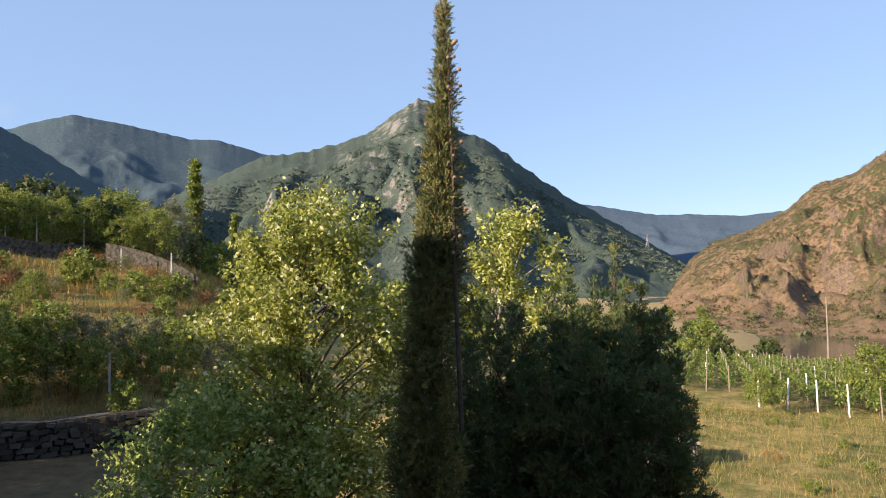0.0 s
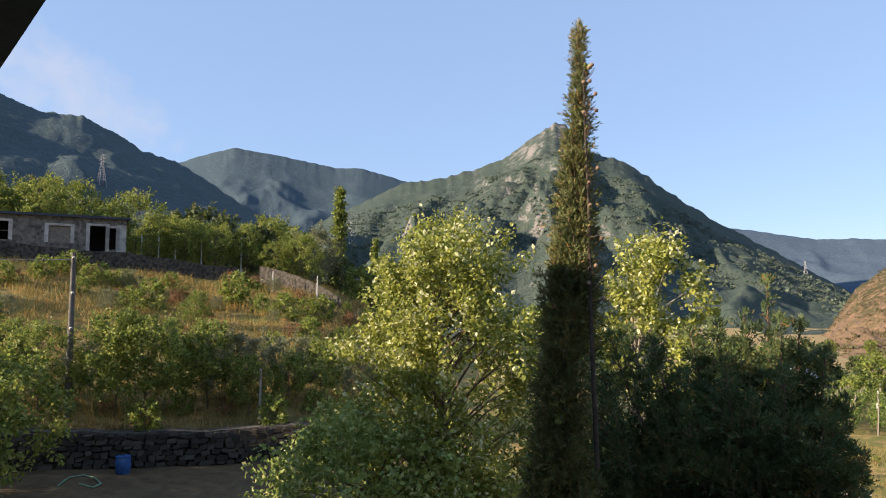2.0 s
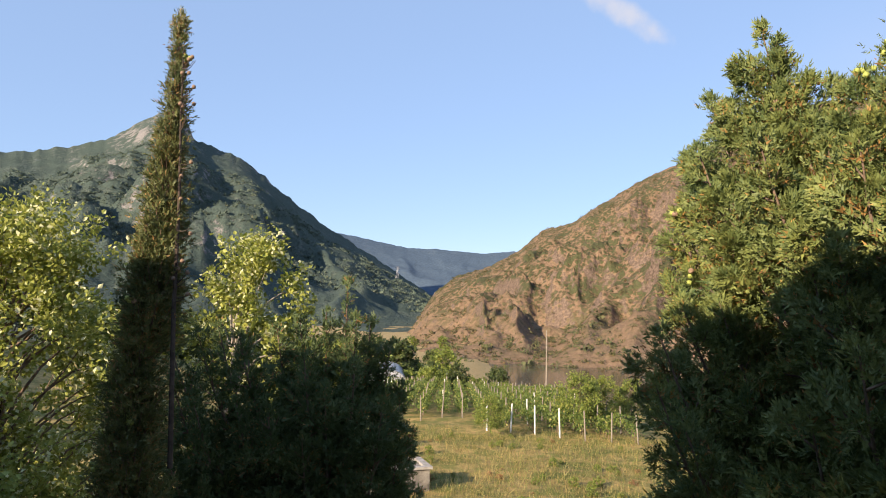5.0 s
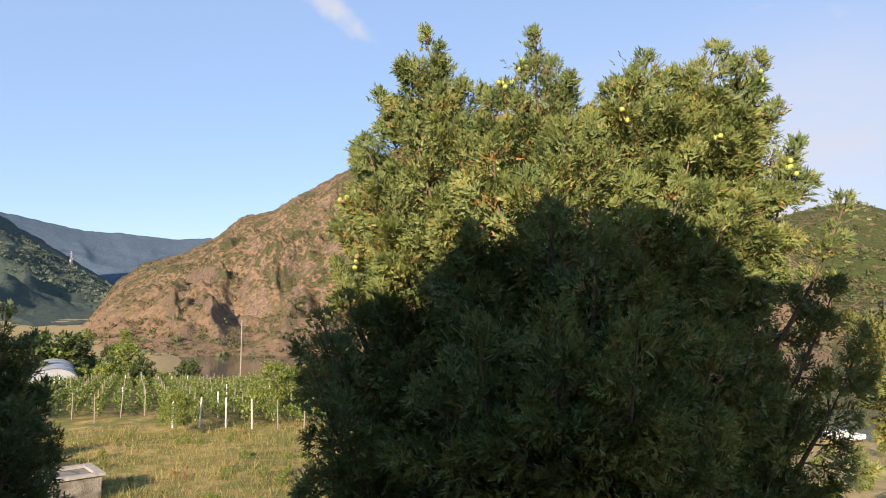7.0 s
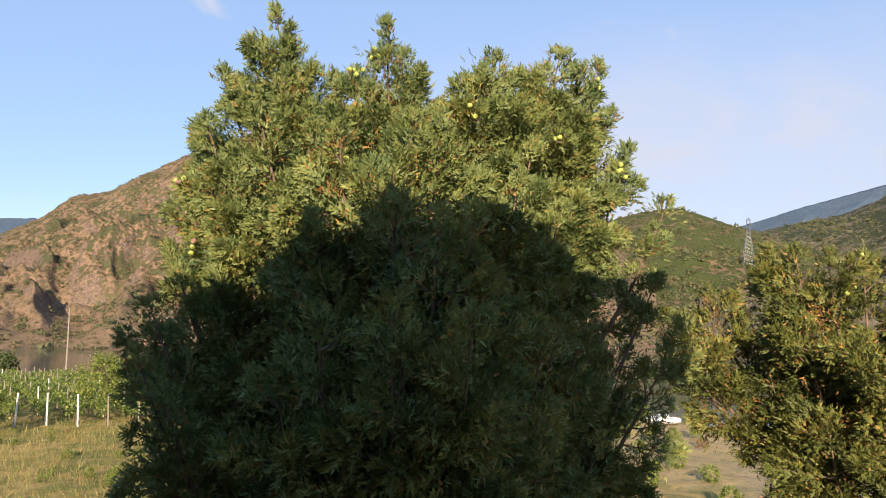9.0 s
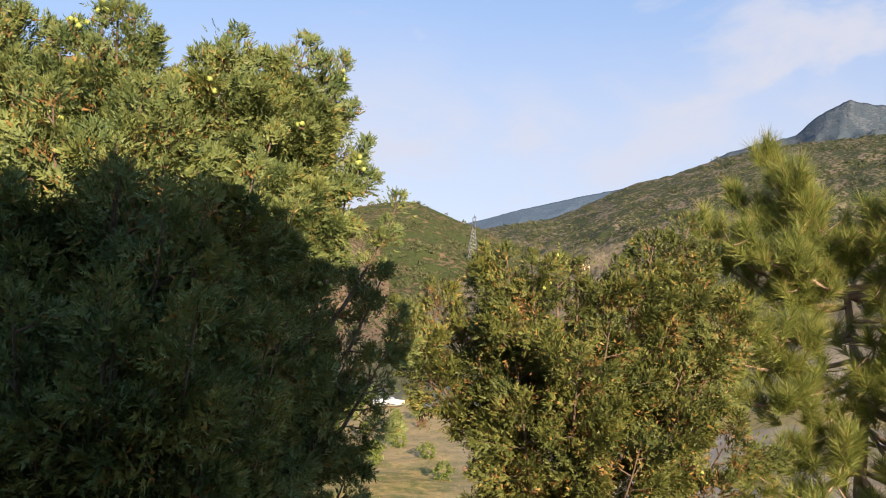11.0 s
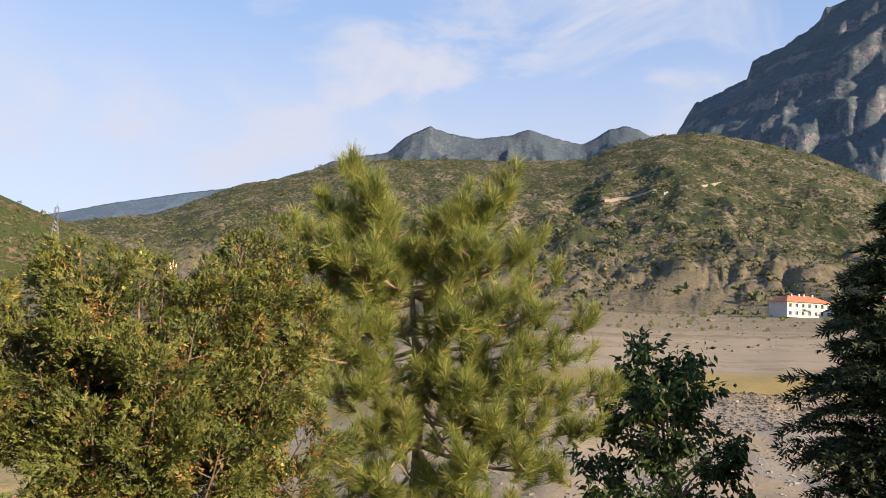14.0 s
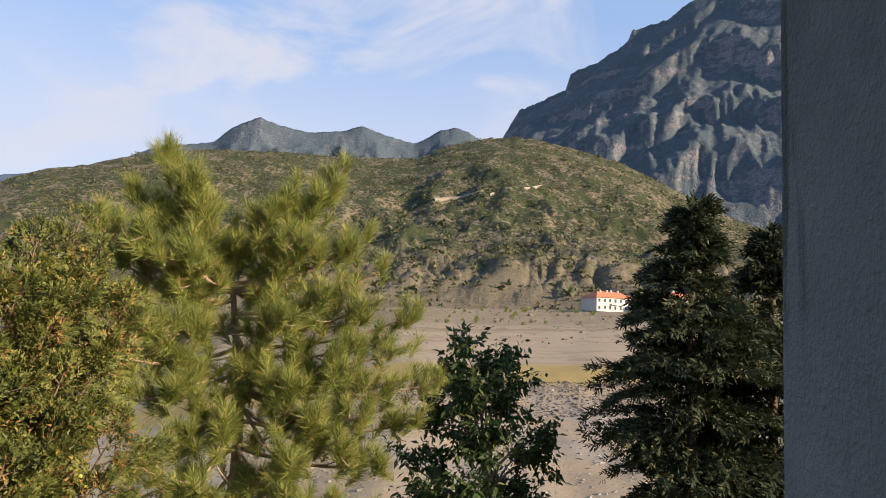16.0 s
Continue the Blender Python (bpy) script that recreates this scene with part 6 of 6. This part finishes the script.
def cable(a, b, sag, r, label):
    P = bow(a, b, (0, 0, -sag), 16)
    tagged(part("power_cable", mesh_of("power_cable", *tube(P, [r] * 16, 4), M_METAL)), label, "cable")


top = aim(-39.2, 0, 36)
top[2] = float(ground_z(top[0], top[1])) + 7.1
cable(top, top + [-14, -10, 0.6], 0.35, 0.016, "thin sagging cable tied to the utility pole")

# ---- loose growth and stones ----


def scrub_on(name, label, V, n, size, mat, seed, low=0.05, high=1.0, per=10, leafy=1.0):
    """Low-poly shrubs over a mountain's face."""
    rng = np.random.default_rng(seed)
    rows, cols = V.shape[0] - 3, V.shape[1]
    P = []
    while len(P) < n:
        i, j = int(rows * rng.uniform(low, high) ** 0.9), rng.integers(0, cols)
        p = V[min(i, rows - 1), j]
        if noise.noise(Vector(p) / (size * 22)) + 0.35 * noise.noise(Vector(p) / (size * 7)) > rng.uniform(-0.35, 0.35):
            P.append(p + rng.normal(0, size * 1.2, 3) * [1, 1, 0])
    P = np.array(P)
    s = size * rng.lognormal(0, 0.4, n)
    i = np.repeat(np.arange(n), per)
    o = unit(rng.normal(size=(n * per, 3)) * [1, 1, 0.7] + [0, 0, 0.45])
    B = P[i] + o * (s[i] * rng.uniform(0.25, 0.9, n * per))[:, None]
    L = s[i] * leafy * rng.uniform(0.6, 1.1, n * per)
    V2, F2 = spikes(B, unit(rng.normal(size=(n * per, 3)) + [0, 0, 0.4]), unit(o + rng.normal(0, 0.4, (n * per, 3))), L * 1.1, L)
    tagged(part(name, mesh_of(name, V2, F2, mat)), label, "shrubs", kind="stuff")


M_SCRUB_RED = foliage("dry_scrub", (0.055, 0.06, 0.027), (0.13, 0.118, 0.052), (0.20, 0.13, 0.07), 0.15, 0.1, 0.9)
M_SCRUB = foliage("scrub", (0.062, 0.074, 0.034), (0.115, 0.122, 0.054), (0.16, 0.12, 0.05), 0.08, 0.1, 0.9)
scrub_on("hill_shrubs", "green shrubs scattered on the red hill", V_RED, 13000, 0.85, M_SCRUB_RED, 3, 0.0, 1.0, 16, 0.55)
scrub_on("hill_shrubs", "bushes and rubble growth along the foot of the red hill", V_RED, 900, 1.4, M_SCRUB, 16, 0.0, 0.2, 34, 0.4)
scrub_on("hill_shrubs", "dense scrub on the low lake hill", V_HILL, 4500, 2.0, M_SCRUB, 4, 0.05, 1.0, 14, 0.6)
scrub_on("hill_shrubs", "scrub covering the broad mountain", V_SCRUB, 12000, 2.2, M_SCRUB, 5, 0.12, 1.0, 14, 0.6)
# Canopy greens are paled with the same painted haze as the peak.
M_CANOPY = foliage("hazy_mountain_forest", (0.074, 0.105, 0.08), (0.12, 0.155, 0.115), (0.12, 0.12, 0.075), 0.05, 0.1, 0.9)
scrub_on("mountain_trees", "forest canopy on the flank of the rocky peak", V_PEAK, 17000, 2.3, M_CANOPY, 18, 0.3, 0.8)
scrub_on("hill_shrubs", "dark scrub along the eroded foot of the mountain", V_SCRUB, 2600, 1.5, M_SCRUB, 6, 0.0, 0.16)


def grass(name, label, n, az, rad, tall, mat, seed):
    rng = np.random.default_rng(seed)
    a = np.radians(rng.uniform(*az, n))
    r = np.sqrt(rng.uniform(rad[0] ** 2, rad[1] ** 2, n))
    x, y = r * np.sin(a), r * np.cos(a)
    keep = np.array([noise.noise(Vector((p * 0.35, q * 0.35, seed))) for p, q in zip(x, y)]) > rng.uniform(-0.5, 0.35, n)
    x, y = x[keep], y[keep]
    m = len(x)
    P = np.column_stack([x, y, ground_z(x, y) - 0.02])
    L = tall * rng.lognormal(0, 0.35, m)
    V, F = spikes(P, unit(rng.normal(0, 0.35, (m, 3)) + [0, 0, 1]), unit(rng.normal(size=(m, 3)) * [1, 1, 0.1]), L, L * 0.06)
    tagged(part(name, mesh_of(name, V, F, mat)), label, "grass", kind="stuff")


M_STRAW = foliage("dry_grass", (0.28, 0.21, 0.075), (0.52, 0.40, 0.15), (0.16, 0.18, 0.05), 0.22, 0.35, 0.7)
M_RUSSET = foliage("russet_grass", (0.33, 0.20, 0.06), (0.54, 0.36, 0.12), (0.18, 0.19, 0.05), 0.2, 0.35, 0.7)
M_HERB = foliage("meadow_herb", (0.10, 0.12, 0.03), (0.22, 0.23, 0.07), (0.36, 0.30, 0.12), 0.15, 0.35, 0.6)
grass("meadow_grass", "dry straw-coloured meadow grass", 120000, (4, 66), (12, 50), 0.2, M_STRAW, 7)
grass("meadow_herbs", "green weeds among the dry grass", 90000, (4, 66), (12, 50), 0.25, M_HERB, 8)
grass("slope_grass", "tall dry grass on the terraced slope", 95000, (-54, -12), (34.5, 78), 0.42, M_RUSSET, 9)
grass("slope_weeds", "green weeds on the terraced slope", 60000, (-54, -12), (34.5, 78), 0.4, M_HERB, 17)
grass("shore_grass", "dry grass on the bank above the shore", 9000, (62, 100), (20, 115), 0.25, M_STRAW, 10)


def stones(name, label, n, az, rad, size, mat, seed):
    rng = np.random.default_rng(seed)
    a = np.radians(rng.uniform(*az, n))
    r = np.sqrt(rng.uniform(rad[0] ** 2, rad[1] ** 2, n))
    x, y = r * np.sin(a), r * np.cos(a)
    cube = box(-1, -1, -1, 1, 1, 1)
    s = size * rng.lognormal(0, 0.55, n)
    P = np.column_stack([x, y, ground_z(x, y)])
    V = P[:, None] + (cube[0][None] * (0.62 + rng.normal(0, 0.2, (n, 8, 3)))) * s[:, None, None] * np.array([1, 1, 0.7])
    F = cube[1][None] + (np.arange(n) * 8)[:, None, None]
    tagged(part(name, mesh_of(name, V.reshape(-1, 3), F.reshape(-1, 4), mat)), label, "stones", kind="stuff")


M_RIVERSTONE = plain("river_stone", (0.24, 0.215, 0.18), (0.38, 0.345, 0.30), 0.7, 0.9)
stones("river_stones", "pale river stones strewn over the bed", 9000, (104, 152), (36, 108), 0.075, M_RIVERSTONE, 12)
M_BANK = plain("bank_gravel", (0.11, 0.09, 0.075), (0.22, 0.185, 0.155), 0.9, 0.9)
stones("bank_gravel", "brown gravel heaped along the river bank", 9000, (118, 148), (93, 117), 0.10, M_BANK, 15)
stones("boulders", "pale rubble on the river flat", 900, (108, 150), (190, 395), 0.24, M_BANK, 13)

# stones of the terrace wall, laid course by course
bm_stones = []
rng = np.random.default_rng(14)
for k in range(5):
    v, f = box(-0.5, -0.5, -0.5, 0.5, 0.5, 0.5)
    bm_stones.append(mesh_of("stone", v * (1 - 0.2 * rng.random((8, 1))) + rng.normal(0, 0.075, (8, 3)), f, M_STONE))
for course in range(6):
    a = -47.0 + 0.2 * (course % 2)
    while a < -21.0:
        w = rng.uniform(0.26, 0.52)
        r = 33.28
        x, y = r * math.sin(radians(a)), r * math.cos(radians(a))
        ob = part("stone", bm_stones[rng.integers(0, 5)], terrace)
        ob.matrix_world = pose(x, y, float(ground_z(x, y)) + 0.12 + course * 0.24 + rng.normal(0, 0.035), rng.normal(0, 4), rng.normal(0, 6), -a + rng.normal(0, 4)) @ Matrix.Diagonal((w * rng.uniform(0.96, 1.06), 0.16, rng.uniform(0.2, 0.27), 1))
        a += math.degrees(w / r)
